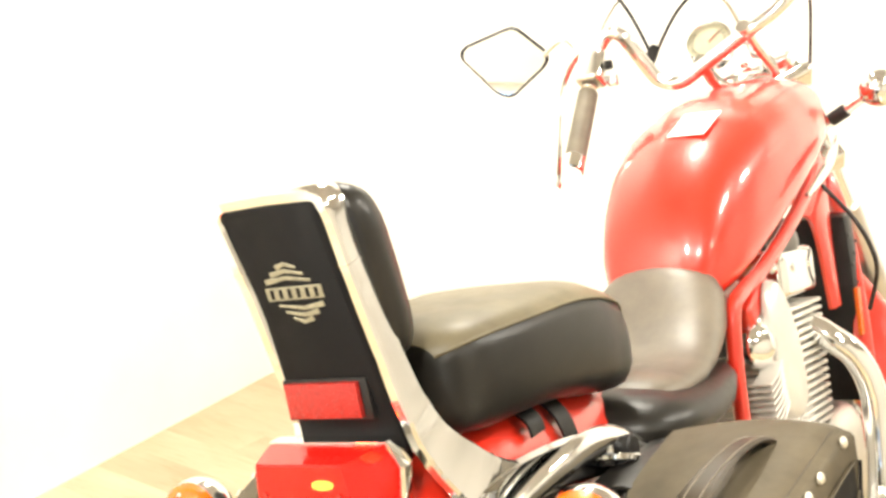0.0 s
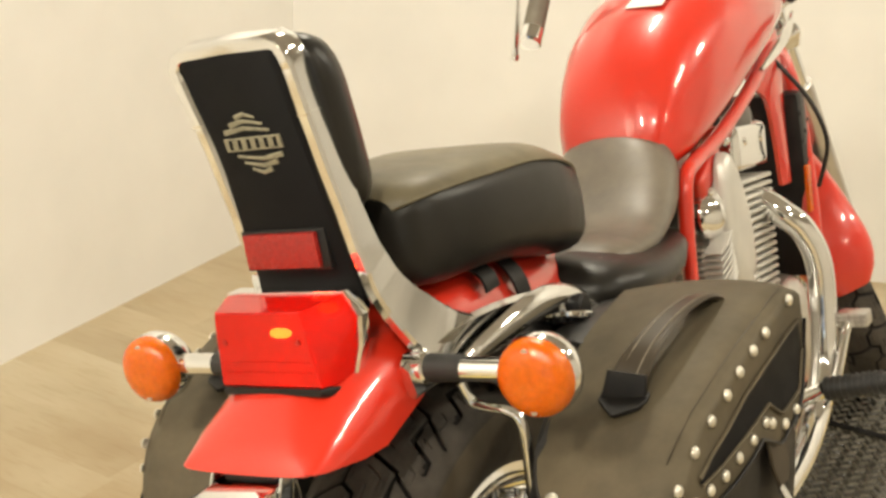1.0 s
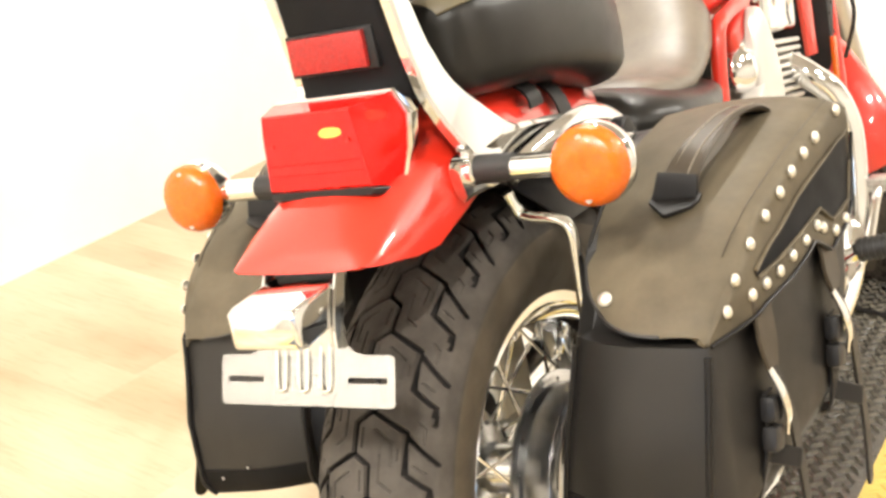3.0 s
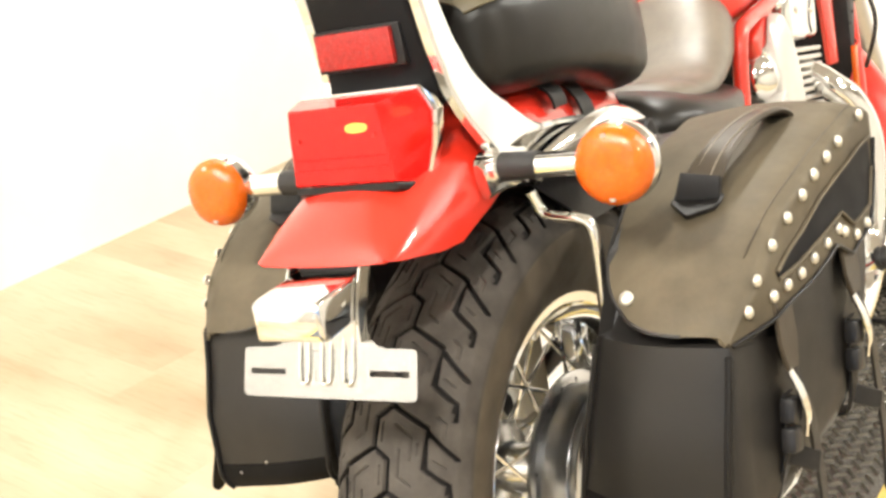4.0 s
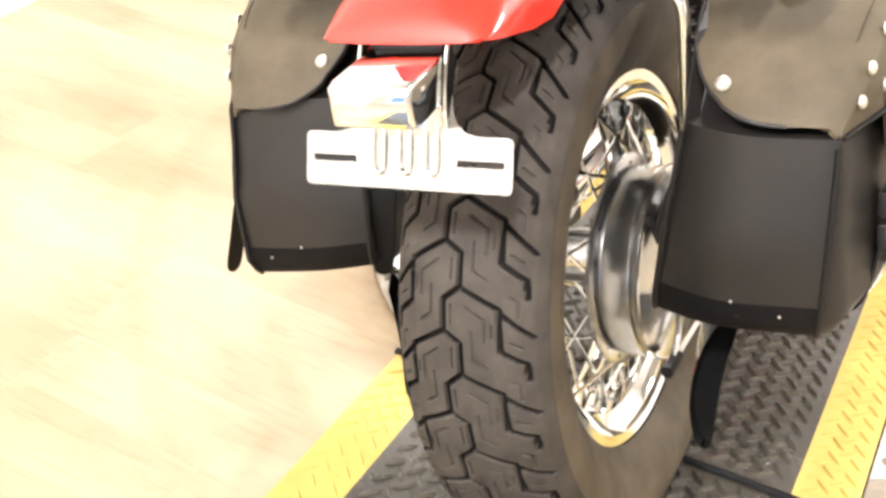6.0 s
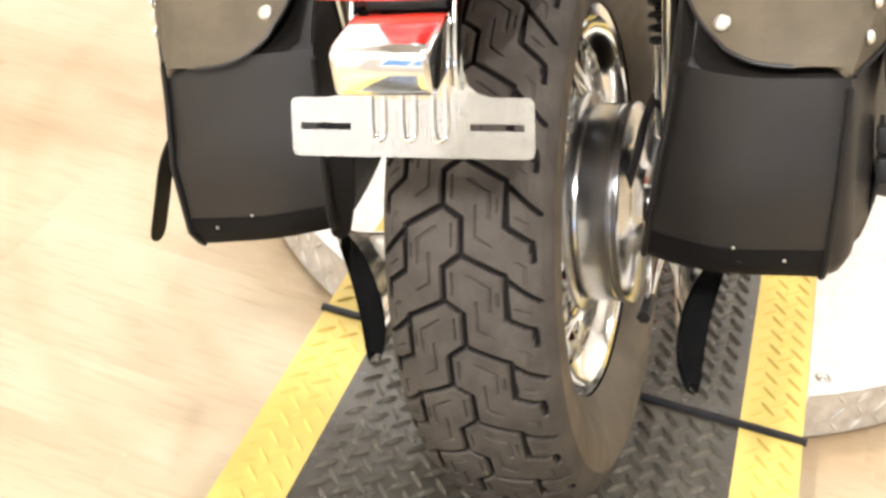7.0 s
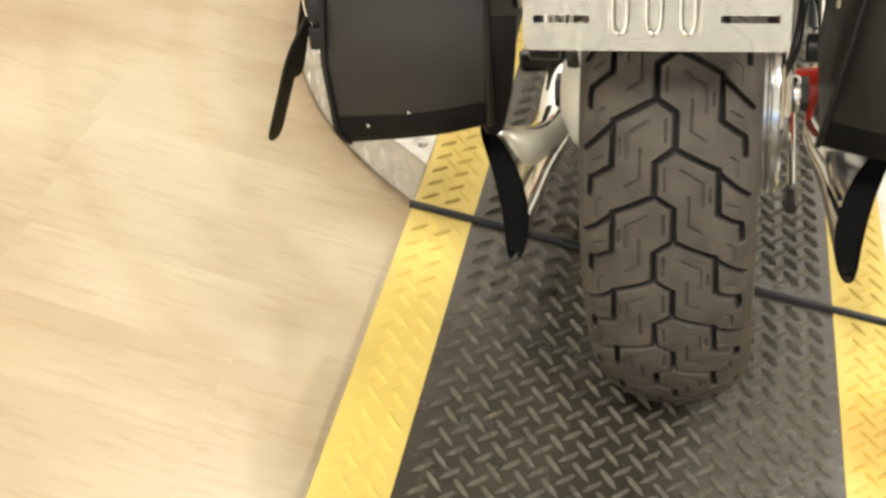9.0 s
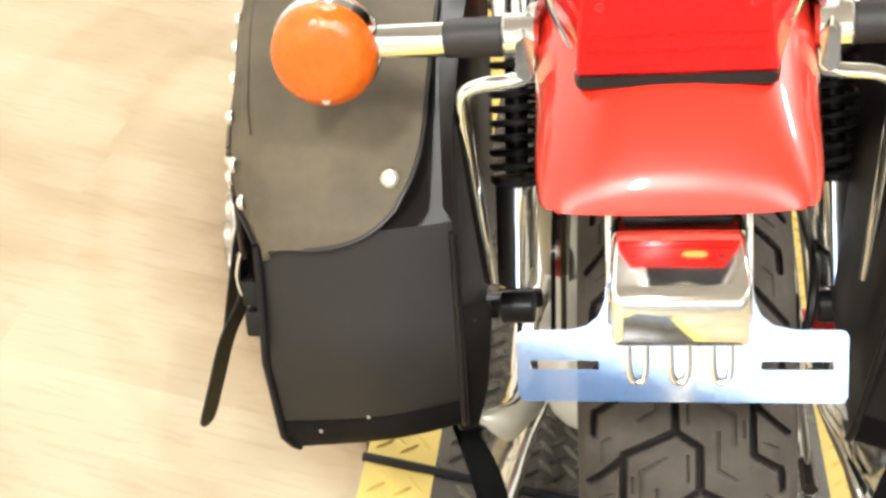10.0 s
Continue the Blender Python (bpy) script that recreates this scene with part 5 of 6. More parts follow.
left_bag.matrix_world = left_bag.matrix_world @ Matrix.Translation((0, 0.010, 0.009))


# ---- chassis ----
def shock(sx):
    top, low = V((0.131 * sx, 0.118, 0.685)), V((0.1405 * sx, 0.005, 0.375))
    d = (low - top).normalized()
    bm = nb()
    cyl(bm, top.lerp(low, 0.63), top.lerp(low, 0.94), 0.0195, 0.0185, 24, 0.003)
    sh = part("shock_absorber", bm, CHROME, bike, "rear shock with black spring and chrome body")
    bm = nb()
    cyl(bm, top.lerp(low, 0.02), top.lerp(low, 0.62), 0.0105, 0.0105, 16)
    part("damper_rod", bm, BLACK, sh)
    u, w = frame_of(d)
    bm = nb()
    turns, n = 15, 15 * 16
    pts = [top.lerp(low, 0.05 + 0.585 * i / n) + (u * math.cos(2 * math.pi * turns * i / n) + w * math.sin(2 * math.pi * turns * i / n)) * 0.0215 for i in range(n + 1)]
    tube(bm, pts, 0.0033, 8)
    part("spring", bm, BLACK, sh, "glossy black coil spring")
    for t in (0.64, 0.03):
        bm = nb()
        c = top.lerp(low, t)
        cyl(bm, c - d * 0.004, c + d * 0.004, 0.0235, 0.0235, 24, 0.002)
        part("spring_seat", bm, BLACK if t > 0.5 else CHROME, sh)
    for c in (top, low):
        bm = nb()
        cyl(bm, c - V((0.016, 0, 0)), c + V((0.016, 0, 0)), 0.015, 0.015, 20, 0.002)
        part("eye_bolt", bm, BLACK, sh)


shock(1)
shock(-1)

# swing arm
for sx in (1, -1):
    bm = nb()
    pts = smooth_path([(0.105 * sx, -0.025, 0.325), (0.106 * sx, 0.05, 0.34), (0.11 * sx, 0.25, 0.36), (0.115 * sx, 0.5, 0.38), (0.115 * sx, 0.56, 0.385)], 5)
    tube(bm, pts, 0.019, 16, 0.6, side=(1, 0, 0))
    sw = part("swing_arm", bm, BLACK, bike, "black swing arm")
    bm = nb()
    cyl(bm, (0.085 * sx, 0, 0.325), (0.122 * sx, 0, 0.325), 0.02, 0.02, 20, 0.003)
    part("axle_spacer", bm, SATIN, sw)
    bm = nb()
    cyl(bm, (0.12 * sx, 0, 0.325), (0.13 * sx, 0, 0.325), 0.018, 0.018, 6)
    part("axle_nut", bm, BLACK, sw)
# chain guard and round hub housing on the left
bm = nb()
pts = smooth_path([(-0.088, -0.16, 0.45), (-0.09, -0.08, 0.50), (-0.092, 0.05, 0.505), (-0.094, 0.2, 0.48), (-0.096, 0.4, 0.44)], 5)
bar(bm, pts, 0.05, 0.012, (0, 0.2, 1), 0.004)
part("chain_guard", bm, CHROME, bike, "chrome chain guard")
bm = nb()
revolve(bm, [(-0.044, 0.0), (-0.044, 0.03), (-0.04, 0.04), (-0.032, 0.055), (-0.02, 0.066), (0.0, 0.074), (0.006, 0.074), (0.008, 0.0)], (-0.078, 0, 0.325), (1, 0, 0), 48)
part("hub_housing", bm, LIT_ALLOY, bike, "round alloy hub housing in a pale lit tone")
# drive housing beside the tyre on the left
bm = nb()
rbox(bm, (-0.108, 0.165, 0.375), (0.046, 0.08, 0.1), 0.008, 3)
drive = part("drive_housing", bm, LIT_ALLOY, bike, "alloy drive housing in a pale lit tone")
bm = nb()
rbox(bm, (-0.107, 0.165, 0.296), (0.042, 0.07, 0.05), 0.01, 3)
part("lower_housing", bm, CAST, drive)
bm = nb()
revolve(bm, [(0.0, 0.007), (0.0, 0.019), (0.006, 0.0205), (0.012, 0.019), (0.013, 0.012), (0.01, 0.007)], (-0.093, -0.034, 0.308), (0, -1, 0.1), 24)
part("bolt_eye", bm, ALLOY, drive, "round alloy bolt eye")
# leather yoke between the bags, over the frame
for sx in (1, -1):
    bm = nb()
    sheet(bm, [[V((x * sx, y, z + 0.008 * math.sin(math.pi * (y - 0.05) / 0.16))) for x, z in ((0.1, 0.645), (0.125, 0.664), (0.16, 0.668), (0.19, 0.66), (0.2, 0.645))] for y in (0.05, 0.08, 0.11, 0.14, 0.17, 0.21)], 0.004)
    part("bag_yoke", bm, LEATHER, bike, "brown-black leather saddlebag yoke", 60)
# brake rod and lever on the right
bm = nb()
tube(bm, smooth_path([(0.112, -0.02, 0.29), (0.116, -0.04, 0.262), (0.117, -0.058, 0.244)], 4), 0.006, 8, 0.5, side=(1, 0, 0))
lever_ = part("brake_lever", bm, SATIN, bike, "brake lever on the drum")
bm = nb()
tube(bm, [V((0.117, -0.062, 0.242)), V((0.119, 0.2, 0.25)), V((0.13, 0.6, 0.27))], 0.0038, 8)
part("brake_rod", bm, CHROME, lever_)
bm = nb()
cyl(bm, (0.117, -0.085, 0.24), (0.117, -0.05, 0.241), 0.0075, 0.0075, 6)
part("adjuster_nut", bm, BLACK, lever_)
bm = nb()
tube(bm, smooth_path([(0.1, -0.045, 0.365), (0.112, -0.05, 0.40), (0.118, -0.01, 0.43), (0.118, 0.1, 0.42)], 5), 0.0045, 8)
part("torque_arm", bm, BLACK, bike)
bm = nb()
cyl(bm, (0.104, 0.105, 0.268), (0.18, 0.1, 0.28), 0.024, 0.024, 22, 0.005)
part("passenger_peg", bm, RED, bike, "dark red footpeg mount")
bm = nb()
cyl(bm, (-0.13, 0.12, 0.30), (-0.19, 0.11, 0.30), 0.014, 0.013, 18, 0.003)
part("passenger_peg", bm, BLACK, bike)
# inner fender and battery box fill behind the wheel
bm = nb()
rbox(bm, (0, 0.42, 0.52), (0.17, 0.1, 0.3), 0.02, 3)
part("battery_box", bm, BLACK, bike, "black battery box")


# exhausts with fishtail ends
def exhaust(sx, path, label):
    bm = nb()
    pts = smooth_path(path, 6)
    tube(bm, pts, 0.022, 20, caps=(True, False))
    ex = part("exhaust_pipe", bm, CHROME, bike, label)
    end = V(path[-1])
    bm = nb()
    rows = []
    n = 28
    stations = [(0.0, 0.022, 0.022, 0, 0), (-0.04, 0.026, 0.02, 0.001, 0), (-0.08, 0.038, 0.016, 0.003, 0.2), (-0.12, 0.056, 0.0155, 0.003, 0.6), (-0.15, 0.07, 0.0145, 0.002, 1.0)]
    inner = []
    for dy, hz, hx, dz, curve in stations:
        ring, rin = [], []
        for i in range(n):
            a = 2 * math.pi * i / n
            cz, cx = math.sin(a), math.cos(a)
            z = hz * cz
            bend = curve * (0.013 * (1 - (z / 0.068) ** 2) - 0.014 * (z / 0.068))
            x = hx * math.copysign(abs(cx) ** 0.8, cx)
            yb = dy + curve * 0.02 * (z / 0.068)
            ring.append(end + V(((-bend + 0.012 * curve + 0.026 * (dy / -0.15) ** 1.3) * sx + x, yb, z + dz)))
            rin.append(end + V(((-bend + 0.012 * curve + 0.026 * (dy / -0.15) ** 1.3) * sx + x * 0.93, yb + 0.012 * (dy < -0.1), z * 0.96 + dz)))
        rows.append(ring)
        inner = (ring, rin)
    loft(bm, rows, True, (False, False))
    part("fishtail", bm, CHROME, ex, "chrome fishtail tip")
    bm = nb()
    ring, rin = inner
    c0 = [p + V((0, -0.0006, 0)) for p in ring]
    loft(bm, [c0, rin], True, (False, True))
    part("fishtail_mouth", bm, SOOT, ex, "sooty black fishtail mouth")
    return ex


exhaust(1, [(0.06, 0.9, 0.627), (0.10, 0.9, 0.61), (0.126, 0.9, 0.59), (0.152, 0.91, 0.56), (0.169, 0.918, 0.505), (0.17, 0.915, 0.43), (0.166, 0.89, 0.33), (0.166, 0.8, 0.265), (0.172, 0.62, 0.245), (0.166, 0.3, 0.25), (0.15, 0.02, 0.266)], "long chrome exhaust pipe with fishtail tip")
exhaust(-1, [(-0.1, 0.7, 0.36), (-0.125, 0.62, 0.31), (-0.13, 0.5, 0.29), (-0.134, 0.3, 0.288), (-0.137, 0.12, 0.283), (-0.135, 0.02, 0.273)], "chrome exhaust pipe with fishtail tip")


# ---- engine and front end ----
def cylinder_block(base, top, name, deep=0.125, head=0.075, seat_=0.8):
    b, t = V(base), V(top)
    d = (t - b).normalized()
    x = V((1, 0, 0))
    y = d.cross(x)
    bm = nb()
    cyl(bm, b, b.lerp(t, 0.72), 0.062, 0.062, 28)
    blk = part(name, bm, ALLOY, bike, "finned alloy engine cylinder")
    m = Matrix((x, y, d)).transposed()
    base_fin = None
    for i in range(16):
        c = b.lerp(t, 0.08 + 0.0365 * i)
        if base_fin is None:
            bm = nb()
            rbox(bm, (0, 0, 0), (0.205, deep, 0.0072), 0.0025, 1)
            base_fin = part("fin", bm, CAST, None)
            base_fin.parent = blk
            ob = base_fin
        else:
            ob = new("fin", base_fin.data)
            ob.parent = blk
        ob.matrix_local = Matrix.Translation(c) @ m.to_4x4()
    bm = nb()
    c = b.lerp(t, seat_)
    rbox(bm, c, (0.2, deep + 0.01, head), 0.018, 4, m)
    part("head_cover", bm, CHROME, blk, "chrome cylinder head cover")
    for sx in (1, -1):
        for dy in (-0.04, 0.04):
            bm = nb()
            p = c + y * dy + d * 0.01 + x * sx * 0.098
            dome(bm, p, (sx, 0, 0), 0.008, 0.006, 10, 3)
            part("cover_bolt", bm, CHROME, blk)
    return blk


cylinder_block((0, 0.78, 0.44), (0, 0.685, 0.735), "rear_cylinder")
cylinder_block((0, 0.845, 0.44), (0, 0.885, 0.787), "front_cylinder", 0.145, 0.075, 0.78)
bm = nb()
rbox(bm, (0, 0.82, 0.36), (0.24, 0.42, 0.2), 0.05, 4)
part("crankcase", bm, ALLOY, bike, "cast alloy crankcase")
bm = nb()
revolve(bm, [(0.0, 0.09), (0.02, 0.088), (0.03, 0.07), (0.034, 0.0)], (0.115, 0.72, 0.37), (1, 0, 0), 36)
part("clutch_cover", bm, CHROME, bike, "round chrome engine cover")
# shaped chrome cover beside the rear cylinder
bm = nb()
leaf = smooth_path([(0, 0.648, 0.6), (0, 0.652, 0.65), (0, 0.658, 0.7), (0, 0.668, 0.728), (0, 0.686, 0.739), (0, 0.702, 0.724), (0, 0.72, 0.69), (0, 0.738, 0.645), (0, 0.744, 0.6), (0, 0.74, 0.54), (0, 0.7, 0.525), (0, 0.66, 0.55), (0, 0.648, 0.6)], 5)[:-1]
mid_ = V((0, 0.7, 0.63))
loft(bm, [[V((x, 0, 0)) + mid_ + (p - mid_) * k for p in leaf] for x, k in ((0.108, 1.0), (0.12, 1.0), (0.126, 0.96), (0.13, 0.86), (0.132, 0.6), (0.133, 0.2))])
part("cylinder_cover", bm, CAST, bike, "shaped chrome cylinder cover", 50)
# red rocker box with chrome bolts and the round chrome cover under it
bm = nb()
rbox(bm, (0.09, 0.67, 0.715), (0.03, 0.1, 0.04), 0.012, 3, Euler((radians(24), 0, 0)).to_matrix())
rocker = part("rocker_box", bm, RED, bike, "red painted rocker box with chrome bolts")
for py, pz in ((0.712, 0.7224), (0.735, 0.747), (0.6442, 0.6887)):
    bm = nb()
    dome(bm, (0.104, py, pz), (1, 0, 0.2), 0.0085, 0.008, 10, 3)
    part("bolt", bm, CHROME, rocker)
bm = nb()
revolve(bm, [(0.0, 0.036), (0.01, 0.035), (0.02, 0.028), (0.027, 0.014), (0.029, 0.0)], (0.094, 0.645, 0.655), (1, -0.35, 0.15), 28)
part("round_cover", bm, CHROME, bike, "round chrome engine cover")
for i in range(8):
    bm = nb()
    bar(bm, smooth_path([(0.112, 0.6, 0.54 + 0.0095 * i), (0.114, 0.635, 0.55 + 0.0095 * i), (0.112, 0.675, 0.575 + 0.0095 * i)], 4), 0.03, 0.0035, (1, 0, 0), 0.001)
    part("fin", bm, CAST, bike)
# air horn between the cylinders
bm = nb()
revolve(bm, [(0.0, 0.0), (0.0, 0.024), (0.008, 0.03), (0.02, 0.03), (0.031, 0.022), (0.036, 0.01), (0.037, 0.0)], (0.06, 0.885, 0.757), (1, -0.2, 0.2), 24)
part("horn", bm, simple("grey_horn_paint", (0.16, 0.15, 0.135), rough=0.35, vary=0.1), bike, "round dark grey horn")
# frame tubes
for sx in (1, -1):
    bm = nb()
    tube(bm, smooth_path([(0.045 * sx, 1.2, 0.86), (0.075 * sx, 1.1, 0.84), (0.098 * sx, 0.9, 0.80), (0.1 * sx, 0.72, 0.756), (0.099 * sx, 0.62, 0.741), (0.1 * sx, 0.575, 0.728), (0.1 * sx, 0.556, 0.68), (0.1 * sx, 0.543, 0.6), (0.1 * sx, 0.53, 0.42)], 6), 0.0115, 12)
    part("frame_tube", bm, RED, bike, "red painted frame tube")
    bm = nb()
    tube(bm, smooth_path([(0.04 * sx, 1.22, 0.84), (0.075 * sx, 1.2, 0.74), (0.1 * sx, 1.14, 0.5), (0.1 * sx, 1.08, 0.28), (0.11 * sx, 0.98, 0.21), (0.115 * sx, 0.7, 0.2), (0.115 * sx, 0.5, 0.3)], 6), 0.0165, 12)
    part("frame_tube", bm, RED, bike, "red painted down tube")
    bm = nb()
    tube(bm, smooth_path([(0.09 * sx, 0.52, 0.64), (0.095 * sx, 0.4, 0.625), (0.1 * sx, 0.2, 0.66), (0.1 * sx, 0.05, 0.70)], 6), 0.014, 12)
    part("frame_tube", bm, RED, bike, "red painted seat rail")
# radiator
bm = nb()
rbox(bm, (0, 1.165, 0.58), (0.2, 0.05, 0.34), 0.012, 2)
radiator = part("radiator", bm, BLACK, bike, "black radiator")
bm = nb()
for i in range(16):
    rbox(bm, (0.1015, 1.146 + (i % 3) * 0.018, 0.45 + 0.0175 * i), (0.002, 0.012, 0.006), 0.0008, 1)
tagged(part("cooling_fins", bm, BLACK, radiator), kind="stuff")
# amber side reflector on the down tube
bm = nb()
rbox(bm, (0.103, 1.135, 0.578), (0.008, 0.02, 0.085), 0.003, 2, Euler((radians(-6), 0, 0)).to_matrix())
part("side_reflector", bm, AMBER, bike, "narrow amber side reflector")
# side stand
bm = nb()
pts = smooth_path([(-0.1, 0.78, 0.24), (-0.16, 0.72, 0.16), (-0.225, 0.66, 0.075)], 5)
tube(bm, pts, 0.011, 10)
part("side_stand", bm, CHROME, bike, "chrome side stand")

# forward controls on the right
bm = nb()
cyl(bm, (0.19, 0.80, 0.325), (0.293, 0.815, 0.336), 0.018, 0.017, 18, 0.003)
peg = part("rider_peg", bm, GROOVE, bike, "ribbed black rubber footpeg with chrome end")
for i in range(10):
    t = 0.06 + 0.088 * i
    bm = nb()
    c = V((0.19, 0.80, 0.325)).lerp(V((0.293, 0.815, 0.336)), t)
    cyl(bm, c, c + V((0.0045, 0.0005, 0.0005)), 0.0202, 0.0196, 18)
    part("peg_rib", bm, GROOVE, peg)
bm = nb()
cyl(bm, (0.293, 0.815, 0.336), (0.304, 0.8165, 0.3372), 0.02, 0.018, 18, 0.003)
part("peg_end", bm, CHROME, peg)
bm = nb()
tube(bm, [(0.14, 0.8, 0.3), (0.19, 0.80, 0.325)], 0.014, 12)
part("peg_mount", bm, CHROME, peg)
bm = nb()
tube(bm, smooth_path([(0.17, 0.8, 0.27), (0.19, 0.86, 0.31), (0.2, 0.92, 0.38), (0.205, 0.95, 0.4)], 5), 0.008, 10)
pedal = part("brake_pedal", bm, CHROME, bike, "chrome brake pedal")
bm = nb()
rbox(bm, (0.21, 0.945, 0.396), (0.05, 0.034, 0.024), 0.004, 2)
part("pedal_pad", bm, ALLOY, pedal, "ribbed alloy pedal pad")
bm = nb()
for i in range(5):
    for j in range(3):
        rbox(bm, (0.191 + 0.0095 * i, 0.9275, 0.389 + 0.0075 * j), (0.006, 0.003, 0.004), 0.0008, 1)
tagged(part("pad_knobs", bm, ALLOY, pedal), kind="stuff")

# front end, turned to the left about the raked steering axis
HEAD = V((0, 1.15, 0.94))
AXIS = V((0, -0.53, 0.848)).normalized()
STEER = Matrix.Translation(HEAD) @ Matrix.Rotation(radians(36), 4, AXIS) @ Matrix.Translation(-HEAD)
FA = V((-0.02, 1.62, 0.315))


def turned(bm):
    bmesh.ops.transform(bm, matrix=STEER, verts=bm.verts[:])
    return bm


front_wheel = spoked_wheel("front_wheel", bike, FA, 0.315, 0.052, 0.206, 0.05, m=STEER, label="chrome spoked front wheel", nt=700, drum=False)
bm = nb()
rows = []
for i in range(33):
    a = radians(1 + 122 * i / 32)
    c = V((0, FA.y + 0.0, FA.z))
    row = []
    for k in range(17):
        b = math.pi * k / 16
        full = math.sqrt(1 - (1 - min(1.0, (i + 0.7) / 5)) ** 2) * (1 + 0.13 * clamp(1 - i / 14))
        x = -0.072 * full * math.copysign(abs(math.cos(b)) ** 0.75, math.cos(b))
        r = 0.316 + (0.012 + 0.036 * full) * abs(math.sin(b)) ** 0.75
        r *= 1.04
        row.append(c + V((x - 0.02, -r * math.cos(a), r * math.sin(a))))
    rows.append(row)
sheet(bm, rows, 0.003)
part("front_fender", turned(bm), RED, bike, "glossy red front fender", 60)
for sx in (1, -1):
    d = (FA + V((0, -0.045, 0)) - HEAD).normalized()
    topf = HEAD + V((0.078 * sx, 0.03, 0.06))
    lowf = V((0.082 * sx, FA.y - 0.01, FA.z))
    bm = nb()
    cyl(bm, topf, topf.lerp(lowf, 0.5), 0.0185, 0.0185, 24)
    fk = part("fork_leg", turned(bm), CHROME, bike, "chrome fork leg")
    bm = nb()
    cyl(bm, topf.lerp(lowf, 0.42), lowf, 0.026, 0.025, 24, 0.003)
    part("fork_slider", turned(bm), ALLOY, fk)
    bm = nb()
    cyl(bm, topf + V((0, 0, -0.002)), topf + V((0, -0.008, 0.014)), 0.022, 0.019, 24, 0.002)
    part("fork_cap", turned(bm), CHROME, fk)
bm = nb()
rbox(bm, HEAD + V((0, 0.02, 0.035)), (0.2, 0.06, 0.024), 0.01, 3, Euler((radians(-30), 0, 0)).to_matrix())
part("top_clamp", turned(bm), CHROME, bike, "chrome triple clamp")
bm = nb()
rbox(bm, HEAD + V((0, 0.11, -0.13)), (0.2, 0.06, 0.03), 0.01, 3, Euler((radians(-30), 0, 0)).to_matrix())
part("lower_clamp", turned(bm), CHROME, bike)
# headlamp
bm = nb()
revolve(bm, [(0.0, 0.0), (0.005, 0.05), (0.05, 0.082), (0.1, 0.09), (0.115, 0.092), (0.12, 0.08), (0.125, 0.0)], HEAD + V((0, 0.12, -0.02)), (0, 1, -0.05), 36)
part("headlamp", turned(bm), CHROME, bike, "round chrome headlamp")


# ---- handlebar, mirror, instruments ----
bm = nb()
tube(bm, smooth_path([(-0.205, 0.865, 1.052), (-0.2, 0.89, 1.095), (-0.175, 0.9, 1.132), (-0.15, 0.905, 1.128), (-0.132, 0.925, 1.085), (-0.115, 0.945, 1.045), (-0.08, 0.95, 1.034), (-0.04, 0.955, 1.052),
                      (0.04, 0.965, 1.094), (0.085, 0.98, 1.118), (0.12, 1.0, 1.15), (0.15, 1.03, 1.2), (0.2, 1.06, 1.22), (0.26, 1.05, 1.21), (0.34, 1.0, 1.17)], 6), 0.0125, 14)
hbar = part("handlebar", bm, CHROME, bike, "wide chrome handlebar turned to the left")
bm = nb()
cyl(bm, (-0.2, 0.752, 0.938), (-0.2055, 0.86, 1.046), 0.0175, 0.017, 20, 0.003)
grip = part("grip", bm, simple("grip_rubber", (0.15, 0.128, 0.095), rough=0.5, vary=0.2), hbar, "dark rubber grip")
bm = nb()
cyl(bm, (-0.1995, 0.742, 0.928), (-0.2005, 0.764, 0.950), 0.0185, 0.0185, 20, 0.003)
part("bar_end", bm, CHROME, hbar, "chrome grip end")
bm = nb()
rbox(bm, (-0.199, 0.878, 1.082), (0.048, 0.04, 0.062), 0.01, 3, Euler((radians(-42), 0, 0)).to_matrix())
part("switch_housing", bm, CHROME, hbar, "chrome switch housing")
bm = nb()
rbox(bm, (-0.166, 0.872, 1.085), (0.012, 0.012, 0.016), 0.003, 2)
part("switch_button", bm, BLACK, hbar)
bm = nb()
rbox(bm, (-0.168, 0.885, 1.058), (0.018, 0.02, 0.02), 0.004, 2)
part("signal_switch", bm, CHROME, hbar)
bm = nb()
bar(bm, smooth_path([(-0.2, 0.9, 1.115), (-0.235, 0.905, 1.11), (-0.262, 0.88, 1.06), (-0.25, 0.82, 0.99), (-0.238, 0.757, 0.91)], 5), 0.012, 0.006, (0, 0.6, -0.6), 0.002)
part("clutch_lever", bm, CHROME, hbar, "chrome clutch lever")
bm = nb()
cyl(bm, (-0.2382, 0.76, 0.913), (-0.2375, 0.752, 0.904), 0.007, 0.006, 12, 0.002)
part("lever_ball", bm, CHROME, hbar)
for px, pz in ((-0.04, 1.052), (0.04, 1.094)):
    bm = nb()
    tube(bm, [(px * 0.9 + 0.01, 1.06, pz - 0.075), (px, 0.99, pz - 0.02), (px, 0.955, pz + 0.012)], 0.0125, 14)
    part("riser", bm, CHROME, hbar, "chrome handlebar riser")
# mirror: a rounded lozenge on a bent stem
mirror = part("mirror_stem", tube(nb(), smooth_path([(-0.21, 0.9, 1.105), (-0.244, 0.915, 1.12), (-0.271, 0.92, 1.14), (-0.315, 0.935, 1.122)], 5), 0.005, 10), CHROME, bike, "chrome mirror on a bent stem")
MC = V((-0.391, 0.93, 1.118))
face = V((0.35, -0.93, -0.02)).normalized()
mu = V((0, 0, 1)).cross(face).normalized()
mw = face.cross(mu)


